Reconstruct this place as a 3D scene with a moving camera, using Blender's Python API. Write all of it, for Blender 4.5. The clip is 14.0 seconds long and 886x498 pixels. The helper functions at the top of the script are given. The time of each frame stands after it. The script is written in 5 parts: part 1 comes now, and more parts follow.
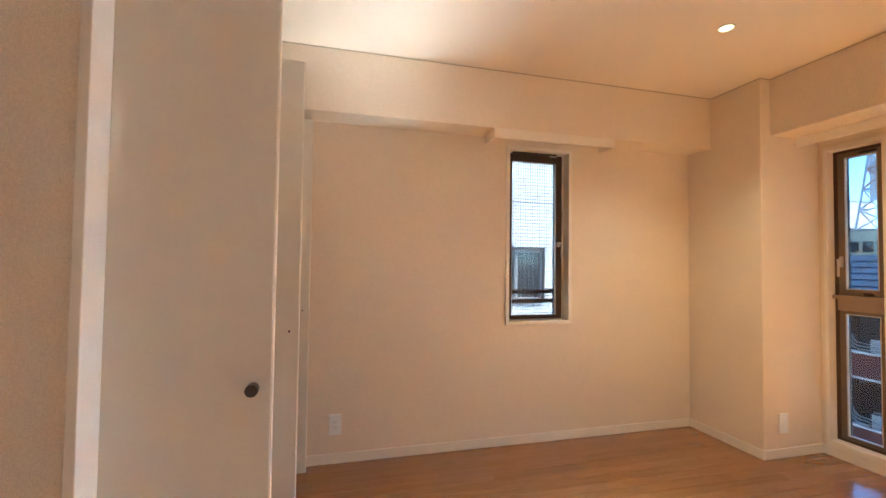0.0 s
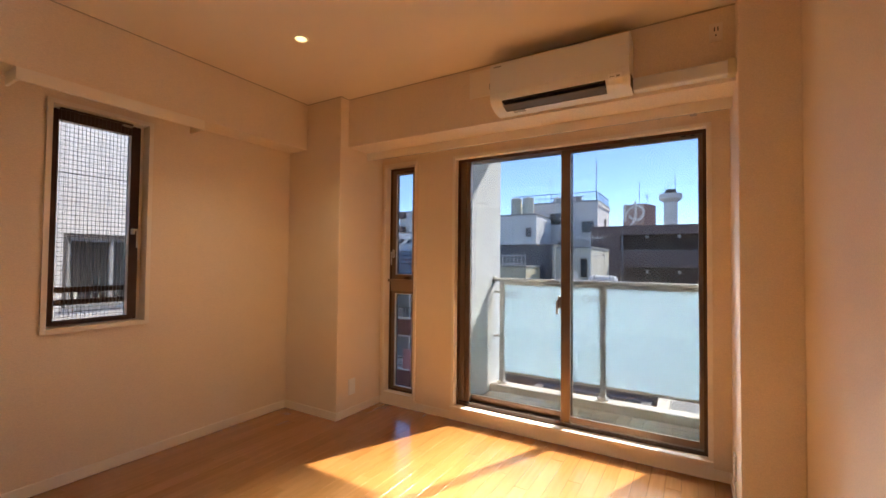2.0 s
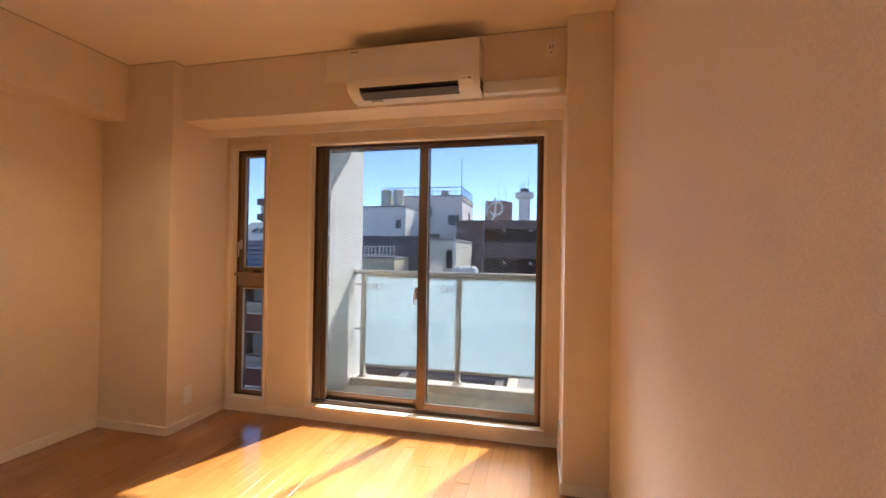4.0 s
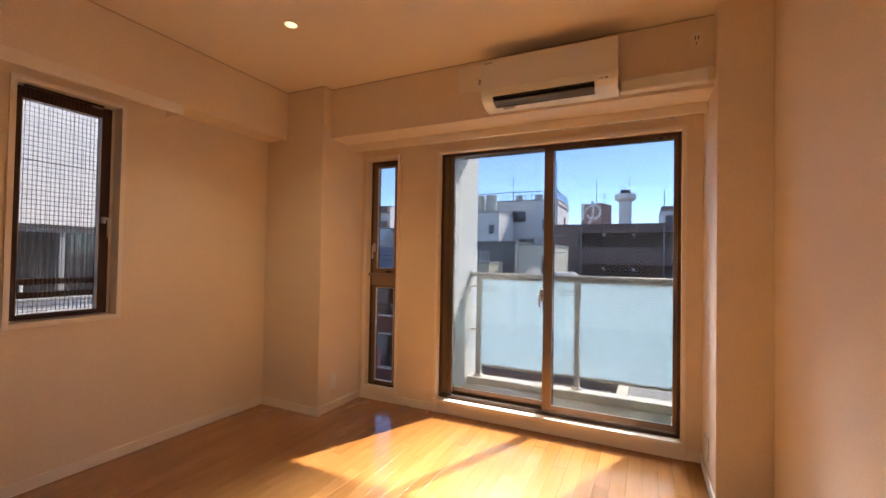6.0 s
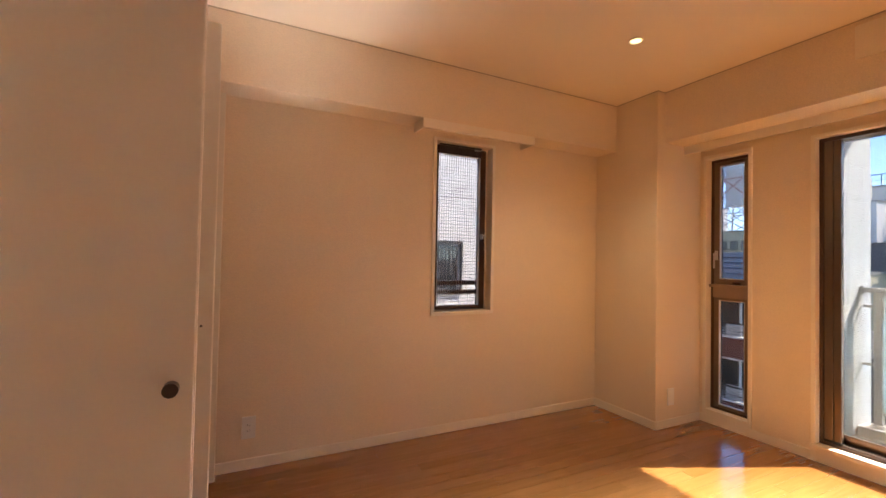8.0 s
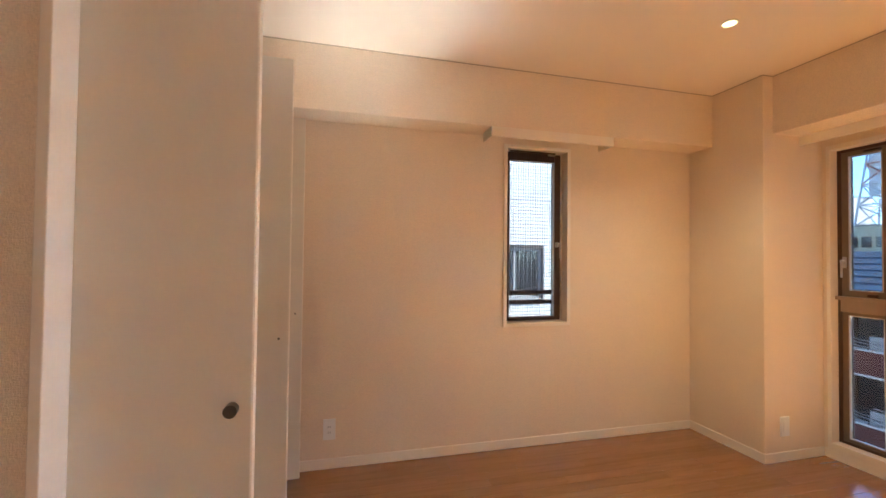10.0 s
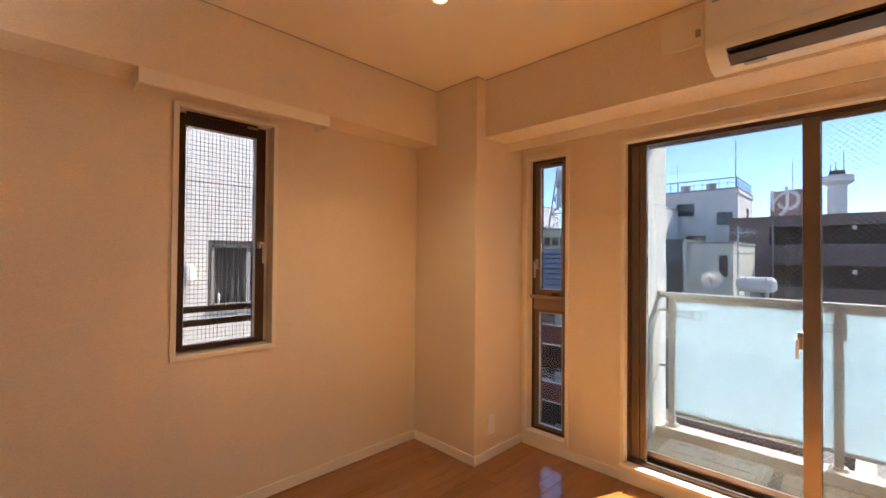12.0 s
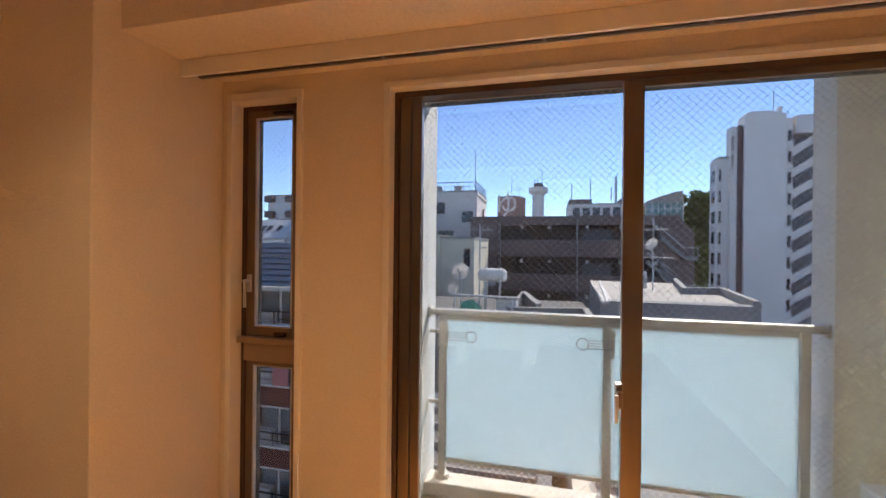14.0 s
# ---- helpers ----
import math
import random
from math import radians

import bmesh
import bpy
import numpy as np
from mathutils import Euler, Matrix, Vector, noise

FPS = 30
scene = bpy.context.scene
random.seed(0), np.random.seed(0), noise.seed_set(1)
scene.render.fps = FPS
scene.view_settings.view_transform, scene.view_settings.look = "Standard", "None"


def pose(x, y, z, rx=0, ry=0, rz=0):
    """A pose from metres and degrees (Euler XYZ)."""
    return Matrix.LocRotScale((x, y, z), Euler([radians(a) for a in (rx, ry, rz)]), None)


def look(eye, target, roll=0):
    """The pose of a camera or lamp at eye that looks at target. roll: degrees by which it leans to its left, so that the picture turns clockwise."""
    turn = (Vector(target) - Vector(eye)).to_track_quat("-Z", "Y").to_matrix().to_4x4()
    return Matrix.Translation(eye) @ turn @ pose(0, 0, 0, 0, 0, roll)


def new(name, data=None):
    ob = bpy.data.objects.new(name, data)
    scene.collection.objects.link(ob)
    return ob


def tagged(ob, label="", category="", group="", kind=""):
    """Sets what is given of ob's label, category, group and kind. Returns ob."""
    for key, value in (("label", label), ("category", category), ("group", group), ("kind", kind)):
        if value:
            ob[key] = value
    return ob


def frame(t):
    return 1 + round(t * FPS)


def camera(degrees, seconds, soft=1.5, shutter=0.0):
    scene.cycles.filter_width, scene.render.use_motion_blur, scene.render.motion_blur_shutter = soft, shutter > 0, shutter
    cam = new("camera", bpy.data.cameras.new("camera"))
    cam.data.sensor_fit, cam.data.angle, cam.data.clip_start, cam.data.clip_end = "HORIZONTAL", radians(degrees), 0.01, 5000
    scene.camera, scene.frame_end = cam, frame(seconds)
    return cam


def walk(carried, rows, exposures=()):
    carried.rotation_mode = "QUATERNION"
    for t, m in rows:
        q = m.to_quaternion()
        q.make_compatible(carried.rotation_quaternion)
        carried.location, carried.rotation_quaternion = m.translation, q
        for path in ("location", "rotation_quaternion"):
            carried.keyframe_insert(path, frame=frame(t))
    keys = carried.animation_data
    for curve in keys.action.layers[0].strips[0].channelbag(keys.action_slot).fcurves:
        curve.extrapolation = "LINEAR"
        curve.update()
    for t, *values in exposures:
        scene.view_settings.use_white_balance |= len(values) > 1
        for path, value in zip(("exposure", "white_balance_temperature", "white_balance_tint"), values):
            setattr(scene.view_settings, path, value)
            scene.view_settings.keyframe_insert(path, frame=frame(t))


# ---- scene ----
cam = camera(93.0, 14.0)
PATH = [
    (0, (0.129, 0.236, 1.203), (0.632, 2.171, 1.265), 0.7),
    (0.5, (0.221, 0.216, 1.216), (1.044, 2.038, 1.27), 0.5),
    (1, (0.304, 0.181, 1.196), (1.481, 1.796, 1.252), 0.7),
    (1.5, (0.398, 0.106, 1.192), (1.881, 1.447, 1.248), 0.7),
    (2, (0.462, 0.037, 1.184), (2.179, 1.062, 1.238), 0.6),
    (2.5, (0.52, -0.045, 1.187), (2.377, 0.696, 1.226), 0.8),
    (3, (0.546, -0.075, 1.182), (2.478, 0.443, 1.21), 0.7),
    (3.2, (0.555, -0.083, 1.194), (2.502, 0.374, 1.213), 0.9),
    (5.3, (0.45, 0.102, 1.165), (2.38, 0.622, 1.199), 0.9),
    (5.5, (0.445, 0.106, 1.151), (2.345, 0.726, 1.193), 0.8),
    (6, (0.367, 0.171, 1.163), (2.169, 1.036, 1.202), 1.0),
    (6.5, (0.29, 0.217, 1.17), (1.925, 1.368, 1.212), 1.1),
    (7, (0.211, 0.25, 1.161), (1.622, 1.666, 1.208), 1.1),
    (7.5, (0.138, 0.283, 1.174), (1.289, 1.918, 1.216), 1.1),
    (8, (0.065, 0.296, 1.177), (0.951, 2.089, 1.22), 1.1),
    (8.2, (0.043, 0.289, 1.162), (0.831, 2.126, 1.211), 1.3),
    (10.3, (0.208, 0.281, 1.25), (0.714, 2.216, 1.292), 0.6),
    (10.5, (0.247, 0.298, 1.256), (0.82, 2.214, 1.3), 0.6),
    (11, (0.383, 0.388, 1.272), (1.213, 2.207, 1.312), 0.5),
    (11.5, (0.528, 0.505, 1.284), (1.669, 2.148, 1.319), 0.5),
    (12, (0.761, 0.603, 1.292), (2.175, 2.018, 1.32), 0.5),
    (12.5, (0.992, 0.721, 1.295), (2.637, 1.859, 1.328), 0.4),
    (13, (1.247, 0.86, 1.343), (3.037, 1.753, 1.357), 0.5),
    (13.5, (1.515, 0.971, 1.35), (3.395, 1.653, 1.355), 0.6),
    (14, (1.823, 1.03, 1.382), (3.763, 1.519, 1.381), 0.6),
]
walk(cam, [(t, look(eye, target, roll)) for t, eye, target, roll in PATH], [(0, 3.86, 5000, -3), (0.5, 3.68, 5450, 5), (1, 3.4, 5900, 9), (2, 2.95, 6200, 12), (3, 3.0, 6200, 13), (6, 2.86, 6200, 14), (7, 3.02, 6300, 15), (7.5, 3.12, 6400, 16), (8, 3.23, 6450, 15), (10.5, 3.8, 5200, -4), (11, 3.7, 5500, -8), (11.5, 3.43, 6200, 8), (12.5, 3.02, 6350, 12), (13.5, 2.8, 6400, 13), (14, 2.71, 6450, 15)])
# ---------------- world, sun, sky-light at the openings ----------------
SUN = Vector((1.0, -0.436, 1.05)).normalized()
world = bpy.data.worlds.new("world")
scene.world = world
world.use_nodes = True
wn = world.node_tree.nodes
sky = wn.new("ShaderNodeTexSky")
sky.sky_type, sky.sun_disc = "NISHITA", False
sky.sun_elevation, sky.sun_rotation = math.asin(SUN.z), math.atan2(SUN.x, SUN.y)
sky.altitude, sky.air_density, sky.dust_density, sky.ozone_density = 20, 0.55, 0.0, 2.4
wn["Background"].inputs["Strength"].default_value = 0.108
world.node_tree.links.new(sky.outputs[0], wn["Background"].inputs["Color"])


def lamp(name, kind, energy, colour, m, **kw):
    data = bpy.data.lights.new(name, kind)
    data.energy, data.color = energy, colour
    ob = new(name, data)
    ob.matrix_world = m
    return ob, data


sun_ob, sun_data = lamp("sun", "SUN", 2.8, (1.0, 0.92, 0.80), look(SUN * 50, (0, 0, 0)))
sun_data.angle = radians(0.6)


def window_light(name, at, down, width, height, energy, spread, colour=(0.95, 0.98, 1.0)):
    """Stands in for the sky's light that falls through an opening, slanting down into the room."""
    ob, data = lamp(name, "AREA", energy, colour, look(at, (at[0] - math.cos(radians(down)), at[1], at[2] - math.sin(radians(down)))))
    data.shape, data.size, data.size_y, data.spread = "RECTANGLE", width, height, radians(spread)


# the sun's own reflection from the lacquered floor reaches the ceiling unblurred
scene.cycles.blur_glossy, scene.cycles.sample_clamp_indirect = 0.0, 100.0
scene.cycles.use_guiding, scene.cycles.use_surface_guiding = True, True
window_light("sky_light_balcony_door", (3.86, 0.72, 1.78), 42, 1.7, 0.85, 10.5, 44)

# ---------------- materials ----------------


def surf(name, col, rough=0.5, vary=0.08, scale=3.0, fine=60.0, bump=0.0, bscale=120.0, metal=0.0, coat=0.0, rand=0.0, stretch=(1, 1, 1), spec=0.5):
    """A procedural paint-like surface: two scales of colour variation, fine relief, optional variation from piece to piece."""
    m = bpy.data.materials.new(name)
    m.use_nodes = True
    t = m.node_tree
    n, l = t.nodes, t.links
    b = n["Principled BSDF"]
    co = n.new("ShaderNodeTexCoord")
    mp = n.new("ShaderNodeMapping")
    mp.inputs["Scale"].default_value = stretch
    l.new(co.outputs["Object"], mp.inputs["Vector"])
    vals = []
    for s, d in ((scale, 4), (fine, 3)):
        nz = n.new("ShaderNodeTexNoise")
        nz.inputs["Scale"].default_value, nz.inputs["Detail"].default_value = s, d
        l.new(mp.outputs[0], nz.inputs["Vector"])
        vals.append(nz.outputs["Fac"])
    add = n.new("ShaderNodeMath")
    add.operation = "ADD"
    l.new(vals[0], add.inputs[0])
    l.new(vals[1], add.inputs[1])
    last = add.outputs[0]
    if rand:
        info = n.new("ShaderNodeObjectInfo")
        mul = n.new("ShaderNodeMath")
        mul.operation, mul.inputs[1].default_value, mul.inputs[2].default_value = "MULTIPLY_ADD", rand * 2, -rand
        l.new(info.outputs["Random"], mul.inputs[0])
        add2 = n.new("ShaderNodeMath")
        l.new(last, add2.inputs[0])
        l.new(mul.outputs[0], add2.inputs[1])
        last = add2.outputs[0]
    ramp = n.new("ShaderNodeMapRange")
    ramp.inputs["From Min"].default_value, ramp.inputs["From Max"].default_value = 0.4, 1.6
    ramp.inputs["To Min"].default_value, ramp.inputs["To Max"].default_value = 1 - vary, 1 + vary
    l.new(last, ramp.inputs["Value"])
    mix = n.new("ShaderNodeVectorMath")
    mix.operation = "SCALE"
    mix.inputs[0].default_value = col
    l.new(ramp.outputs[0], mix.inputs["Scale"])
    l.new(mix.outputs[0], b.inputs["Base Color"])
    rr = n.new("ShaderNodeMapRange")
    rr.inputs["From Min"].default_value, rr.inputs["From Max"].default_value = 0.3, 0.7
    rr.inputs["To Min"].default_value, rr.inputs["To Max"].default_value = max(rough - 0.05, 0.02), min(rough + 0.05, 1)
    l.new(vals[0], rr.inputs["Value"])
    l.new(rr.outputs[0], b.inputs["Roughness"])
    b.inputs["Metallic"].default_value = metal
    b.inputs["Coat Weight"].default_value = coat
    b.inputs["Coat Roughness"].default_value = 0.08
    b.inputs["Specular IOR Level"].default_value = spec
    if bump:
        bz = n.new("ShaderNodeTexNoise")
        bz.inputs["Scale"].default_value, bz.inputs["Detail"].default_value = bscale, 4
        l.new(mp.outputs[0], bz.inputs["Vector"])
        bp = n.new("ShaderNodeBump")
        bp.inputs["Strength"].default_value, bp.inputs["Distance"].default_value = bump, 0.003
        l.new(bz.outputs["Fac"], bp.inputs["Height"])
        l.new(bp.outputs[0], b.inputs["Normal"])
    return m


def wallpaper_material():
    """Off-white woven vinyl wallpaper: fine cross-weave relief and slight mottling."""
    m = surf("wallpaper", (0.876, 0.746, 0.592), 0.75, 0.05, 1.5, 140.0, spec=0.25)
    t = m.node_tree
    n, l = t.nodes, t.links
    b = n["Principled BSDF"]
    co = n.new("ShaderNodeTexCoord")
    heights = []
    for stretch in ((110, 110, 470), (400, 400, 130)):
        mp = n.new("ShaderNodeMapping")
        mp.inputs["Scale"].default_value = stretch
        l.new(co.outputs["Object"], mp.inputs["Vector"])
        nz = n.new("ShaderNodeTexNoise")
        nz.inputs["Scale"].default_value, nz.inputs["Detail"].default_value = 1.0, 2
        l.new(mp.outputs[0], nz.inputs["Vector"])
        heights.append(nz.outputs["Fac"])
    add = n.new("ShaderNodeMath")
    l.new(heights[0], add.inputs[0])
    l.new(heights[1], add.inputs[1])
    bp = n.new("ShaderNodeBump")
    bp.inputs["Strength"].default_value, bp.inputs["Distance"].default_value = 0.5, 0.002
    l.new(add.outputs[0], bp.inputs["Height"])
    l.new(bp.outputs[0], b.inputs["Normal"])
    # low spots of the weave are coloured darker, standing in for the relief's shading
    old = b.inputs["Base Color"].links[0].from_socket
    mr = n.new("ShaderNodeMapRange")
    mr.inputs["From Min"].default_value, mr.inputs["From Max"].default_value = 0.65, 1.35
    mr.inputs["To Min"].default_value, mr.inputs["To Max"].default_value = 0.875, 1.06
    l.new(add.outputs[0], mr.inputs["Value"])
    sc = n.new("ShaderNodeVectorMath")
    sc.operation = "SCALE"
    l.new(old, sc.inputs[0])
    l.new(mr.outputs[0], sc.inputs["Scale"])
    l.new(sc.outputs[0], b.inputs["Base Color"])
    return m


def wood_floor_material():
    """Lacquered honey-coloured strip flooring with grain along x, each strip of its own tone."""
    m = bpy.data.materials.new("wood_floor")
    m.use_nodes = True
    t = m.node_tree
    n, l = t.nodes, t.links
    b = n["Principled BSDF"]
    co = n.new("ShaderNodeTexCoord")
    info = n.new("ShaderNodeObjectInfo")
    off = n.new("ShaderNodeVectorMath")
    off.operation = "ADD"
    sc = n.new("ShaderNodeVectorMath")
    sc.operation = "SCALE"
    sc.inputs[0].default_value = (7.3, 3.1, 5.7)
    l.new(info.outputs["Random"], sc.inputs["Scale"])
    l.new(co.outputs["Object"], off.inputs[0])
    l.new(sc.outputs[0], off.inputs[1])
    mp = n.new("ShaderNodeMapping")
    mp.inputs["Scale"].default_value = (2.2, 34, 10)
    l.new(off.outputs[0], mp.inputs["Vector"])
    grain = n.new("ShaderNodeTexNoise")
    grain.inputs["Scale"].default_value, grain.inputs["Detail"].default_value, grain.inputs["Distortion"].default_value = 1.6, 6, 0.6
    l.new(mp.outputs[0], grain.inputs["Vector"])
    add = n.new("ShaderNodeMath")
    add.operation, add.inputs[1].default_value = "MULTIPLY_ADD", 0.42
    l.new(info.outputs["Random"], add.inputs[0])
    l.new(grain.outputs["Fac"], add.inputs[2])
    ramp = n.new("ShaderNodeValToRGB")
    e = ramp.color_ramp.elements
    e[0].position, e[0].color = 0.3, (0.258, 0.104, 0.021, 1)
    e[1].position, e[1].color = 1.05, (0.34, 0.150, 0.042, 1)
    l.new(add.outputs[0], ramp.inputs["Fac"])
    l.new(ramp.outputs[0], b.inputs["Base Color"])
    b.inputs["Roughness"].default_value = 0.16
    b.inputs["Coat Weight"].default_value, b.inputs["Coat Roughness"].default_value = 0.6, 0.15
    b.inputs["Specular IOR Level"].default_value = 1.0
    bp = n.new("ShaderNodeBump")
    bp.inputs["Strength"].default_value, bp.inputs["Distance"].default_value = 0.02, 0.0008
    l.new(grain.outputs["Fac"], bp.inputs["Height"])
    l.new(bp.outputs[0], b.inputs["Normal"])
    return m


def glass_material(name, colour=(1, 1, 1), rough=0.0):
    m = bpy.data.materials.new(name)
    m.use_nodes = True
    b = m.node_tree.nodes["Principled BSDF"]
    b.inputs["Base Color"].default_value = (*colour, 1)
    b.inputs["Transmission Weight"].default_value, b.inputs["Roughness"].default_value, b.inputs["IOR"].default_value = 1, rough, 1.45
    return m


def frosted_material():
    """Milky balcony glass that lets the sun glow through."""
    m = bpy.data.materials.new("frosted_glass")
    m.use_nodes = True
    n, l = m.node_tree.nodes, m.node_tree.links
    out = n["Material Output"]
    n.remove(n["Principled BSDF"])
    tr, di, gl = n.new("ShaderNodeBsdfTranslucent"), n.new("ShaderNodeBsdfDiffuse"), n.new("ShaderNodeBsdfGlossy")
    nz = n.new("ShaderNodeTexNoise")
    nz.inputs["Scale"].default_value, nz.inputs["Detail"].default_value = 2.5, 3
    co = n.new("ShaderNodeTexCoord")
    l.new(co.outputs["Object"], nz.inputs["Vector"])
    ramp = n.new("ShaderNodeValToRGB")
    e = ramp.color_ramp.elements
    e[0].position, e[0].color = 0.3, (0.76, 0.87, 0.905, 1)
    e[1].position, e[1].color = 0.7, (0.80, 0.91, 0.94, 1)
    l.new(nz.outputs["Fac"], ramp.inputs["Fac"])
    l.new(ramp.outputs[0], tr.inputs["Color"])
    l.new(ramp.outputs[0], di.inputs["Color"])
    gl.inputs["Roughness"].default_value = 0.3
    a, c = n.new("ShaderNodeMixShader"), n.new("ShaderNodeMixShader")
    a.inputs[0].default_value, c.inputs[0].default_value = 0.35, 0.04
    l.new(tr.outputs[0], a.inputs[1])
    l.new(di.outputs[0], a.inputs[2])
    l.new(a.outputs[0], c.inputs[1])
    l.new(gl.outputs[0], c.inputs[2])
    l.new(c.outputs[0], out.inputs["Surface"])
    return m


def glow_material(name, colour, strength):
    m = bpy.data.materials.new(name)
    m.use_nodes = True
    b = m.node_tree.nodes["Principled BSDF"]
    b.inputs["Base Color"].default_value = (0.8, 0.75, 0.65, 1)
    b.inputs["Emission Color"].default_value, b.inputs["Emission Strength"].default_value = (*colour, 1), strength
    return m


def leaf_material():
    """Leaves that let some of the sun through, with clumps of lighter and darker green."""
    m = bpy.data.materials.new("leaf")
    m.use_nodes = True
    n, l = m.node_tree.nodes, m.node_tree.links
    n.remove(n["Principled BSDF"])
    di, tr, mix = n.new("ShaderNodeBsdfDiffuse"), n.new("ShaderNodeBsdfTranslucent"), n.new("ShaderNodeMixShader")
    co, nz, ramp = n.new("ShaderNodeTexCoord"), n.new("ShaderNodeTexNoise"), n.new("ShaderNodeValToRGB")
    nz.inputs["Scale"].default_value, nz.inputs["Detail"].default_value = 0.6, 5
    l.new(co.outputs["Object"], nz.inputs["Vector"])
    e = ramp.color_ramp.elements
    e[0].position, e[0].color = 0.35, (0.075, 0.12, 0.035, 1)
    e[1].position, e[1].color = 0.7, (0.20, 0.25, 0.08, 1)
    l.new(nz.outputs["Fac"], ramp.inputs["Fac"])
    for sh in (di, tr):
        l.new(ramp.outputs[0], sh.inputs["Color"])
    mix.inputs[0].default_value = 0.45
    l.new(di.outputs[0], mix.inputs[1])
    l.new(tr.outputs[0], mix.inputs[2])
    l.new(mix.outputs[0], n["Material Output"].inputs["Surface"])
    return m


WALLPAPER = wallpaper_material()
WOOD = wood_floor_material()
CEIL = surf("ceiling_paper", (0.868, 0.752, 0.62), 0.8, 0.03, 1.2, 160, bump=0.25, bscale=260, spec=0.2)
TRIM = surf("cream_trim", (0.89, 0.81, 0.70), 0.45, 0.04, 4, 90)
DOORW = surf("door_foil", (0.80, 0.745, 0.645), 0.4, 0.03, 3, 120)
WHITE = surf("white_plastic", (0.80, 0.79, 0.76), 0.35, 0.025, 5, 150)
SOCKETW = surf("socket_plastic", (0.90, 0.89, 0.87), 0.3, 0.02, 5, 150)
GREYP = surf("grey_plastic", (0.35, 0.34, 0.33), 0.5, 0.05)
BLACKP = surf("black_plastic", (0.015, 0.014, 0.013), 0.5, 0.1)
STEEL = surf("brushed_steel", (0.30, 0.285, 0.27), 0.35, 0.06, metal=1.0)
# steel darkened for the knob, its backlit shade put into the colour
KNOB = surf("shade_dark_steel", (0.13, 0.115, 0.10), 0.3, 0.08, metal=1.0)
BRONZE = surf("bronze_aluminium", (0.23, 0.178, 0.138), 0.32, 0.08, 3, 80, metal=0.85, stretch=(1, 1, 0.15))
BRONZE_L = surf("light_bronze_aluminium", (0.33, 0.245, 0.18), 0.36, 0.06, 3, 80, metal=0.35, stretch=(1, 1, 0.15))
DARKFRAME = surf("dark_brown_aluminium", (0.045, 0.020, 0.014), 0.4, 0.1, metal=0.2)
RUBBER = surf("rubber_seal", (0.02, 0.018, 0.016), 0.7, 0.1)
BRONZE_D = surf("dark_bronze_aluminium", (0.10, 0.062, 0.042), 0.36, 0.08, 3, 80, metal=0.5, stretch=(1, 1, 0.15))
# dark tint in the panes holds outdoor brightness down; sunlight passes undimmed
GLASS = glass_material("view_dimming_glass", (0.294, 0.310, 0.313))
GLASS_SIDE = glass_material("side_window_glass", (0.335, 0.332, 0.322))
REDBROWN = surf("red_brown_paint", (0.13, 0.055, 0.038), 0.5, 0.1)
SHADELINE = surf("joint_shade_strip", (0.52, 0.43, 0.32), 0.7, 0.08)
WIRE = surf("glass_wire", (0.32, 0.32, 0.32), 0.4, 0.1, metal=0.3)
SCREEN = surf("pleated_screen", (0.09, 0.085, 0.08), 0.7, 0.1)
FROST = frosted_material()
RAILM = surf("railing_aluminium", (0.58, 0.545, 0.49), 0.4, 0.05, 4, 90, metal=0.3)
RENDERW = surf("white_render", (0.76, 0.75, 0.71), 0.85, 0.04, 1.2, 40, bump=0.12, bscale=160)
CONC = surf("balcony_concrete", (0.68, 0.64, 0.56), 0.85, 0.28, 6, 50, bump=0.3)
BTILE = surf("balcony_floor_tile", (0.56, 0.49, 0.36), 0.6, 0.12, 4, 60, rand=0.3)
BGROUT = surf("balcony_grout", (0.30, 0.28, 0.23), 0.9, 0.15, 6, 60)
HATCHM = surf("hatch_steel", (0.60, 0.57, 0.46), 0.45, 0.1, 3, 50)
YELLOW = surf("yellow_marking", (0.70, 0.58, 0.22), 0.6, 0.15)
WTILE = surf("white_wall_tile", (0.90, 0.855, 0.80), 0.35, 0.05, 2, 60, rand=0.25)
WJOINT = surf("tile_joint", (0.11, 0.10, 0.095), 0.9, 0.1, 5, 60)
DARKGLASS = surf("dark_window_glass", (0.045, 0.055, 0.06), 0.08, 0.2, 1.0, 8)
CURTAIN = surf("grey_curtain", (0.30, 0.33, 0.34), 0.8, 0.15, 4, 30, stretch=(14, 1, 0.3))
# dark, dull panes: the galleries' low light is put into the colour
DARKPANE = surf("gallery_shade_pane", (0.03, 0.028, 0.03), 0.6, 0.2, 1.0, 8, spec=0.2)
DULLPANE = surf("dull_curtained_pane", (0.17, 0.165, 0.165), 0.6, 0.12, 1.0, 8, spec=0.2)
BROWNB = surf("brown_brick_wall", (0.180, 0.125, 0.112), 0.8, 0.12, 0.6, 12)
# darker brown with the recess shade in it; also colours the tower's dark cap
BROWND = surf("recess_shade_dark_brown", (0.058, 0.040, 0.034), 0.85, 0.15, 0.6, 12)
GREYW = surf("pale_grey_render", (0.76, 0.71, 0.67), 0.85, 0.08, 0.35, 8)
WHITEB = surf("white_building_render", (0.80, 0.76, 0.71), 0.85, 0.07, 0.3, 8)
CREAMB = surf("cream_render", (0.62, 0.54, 0.36), 0.85, 0.08, 0.5, 8)
BEIGEB = surf("beige_render", (0.68, 0.62, 0.50), 0.85, 0.08, 0.5, 8)
SLATEB = surf("blue_grey_siding", (0.115, 0.125, 0.14), 0.7, 0.1, 0.8, 20, stretch=(1, 6, 1))
SIGNB = surf("sign_brown", (0.33, 0.20, 0.17), 0.8, 0.08, 0.6, 10)
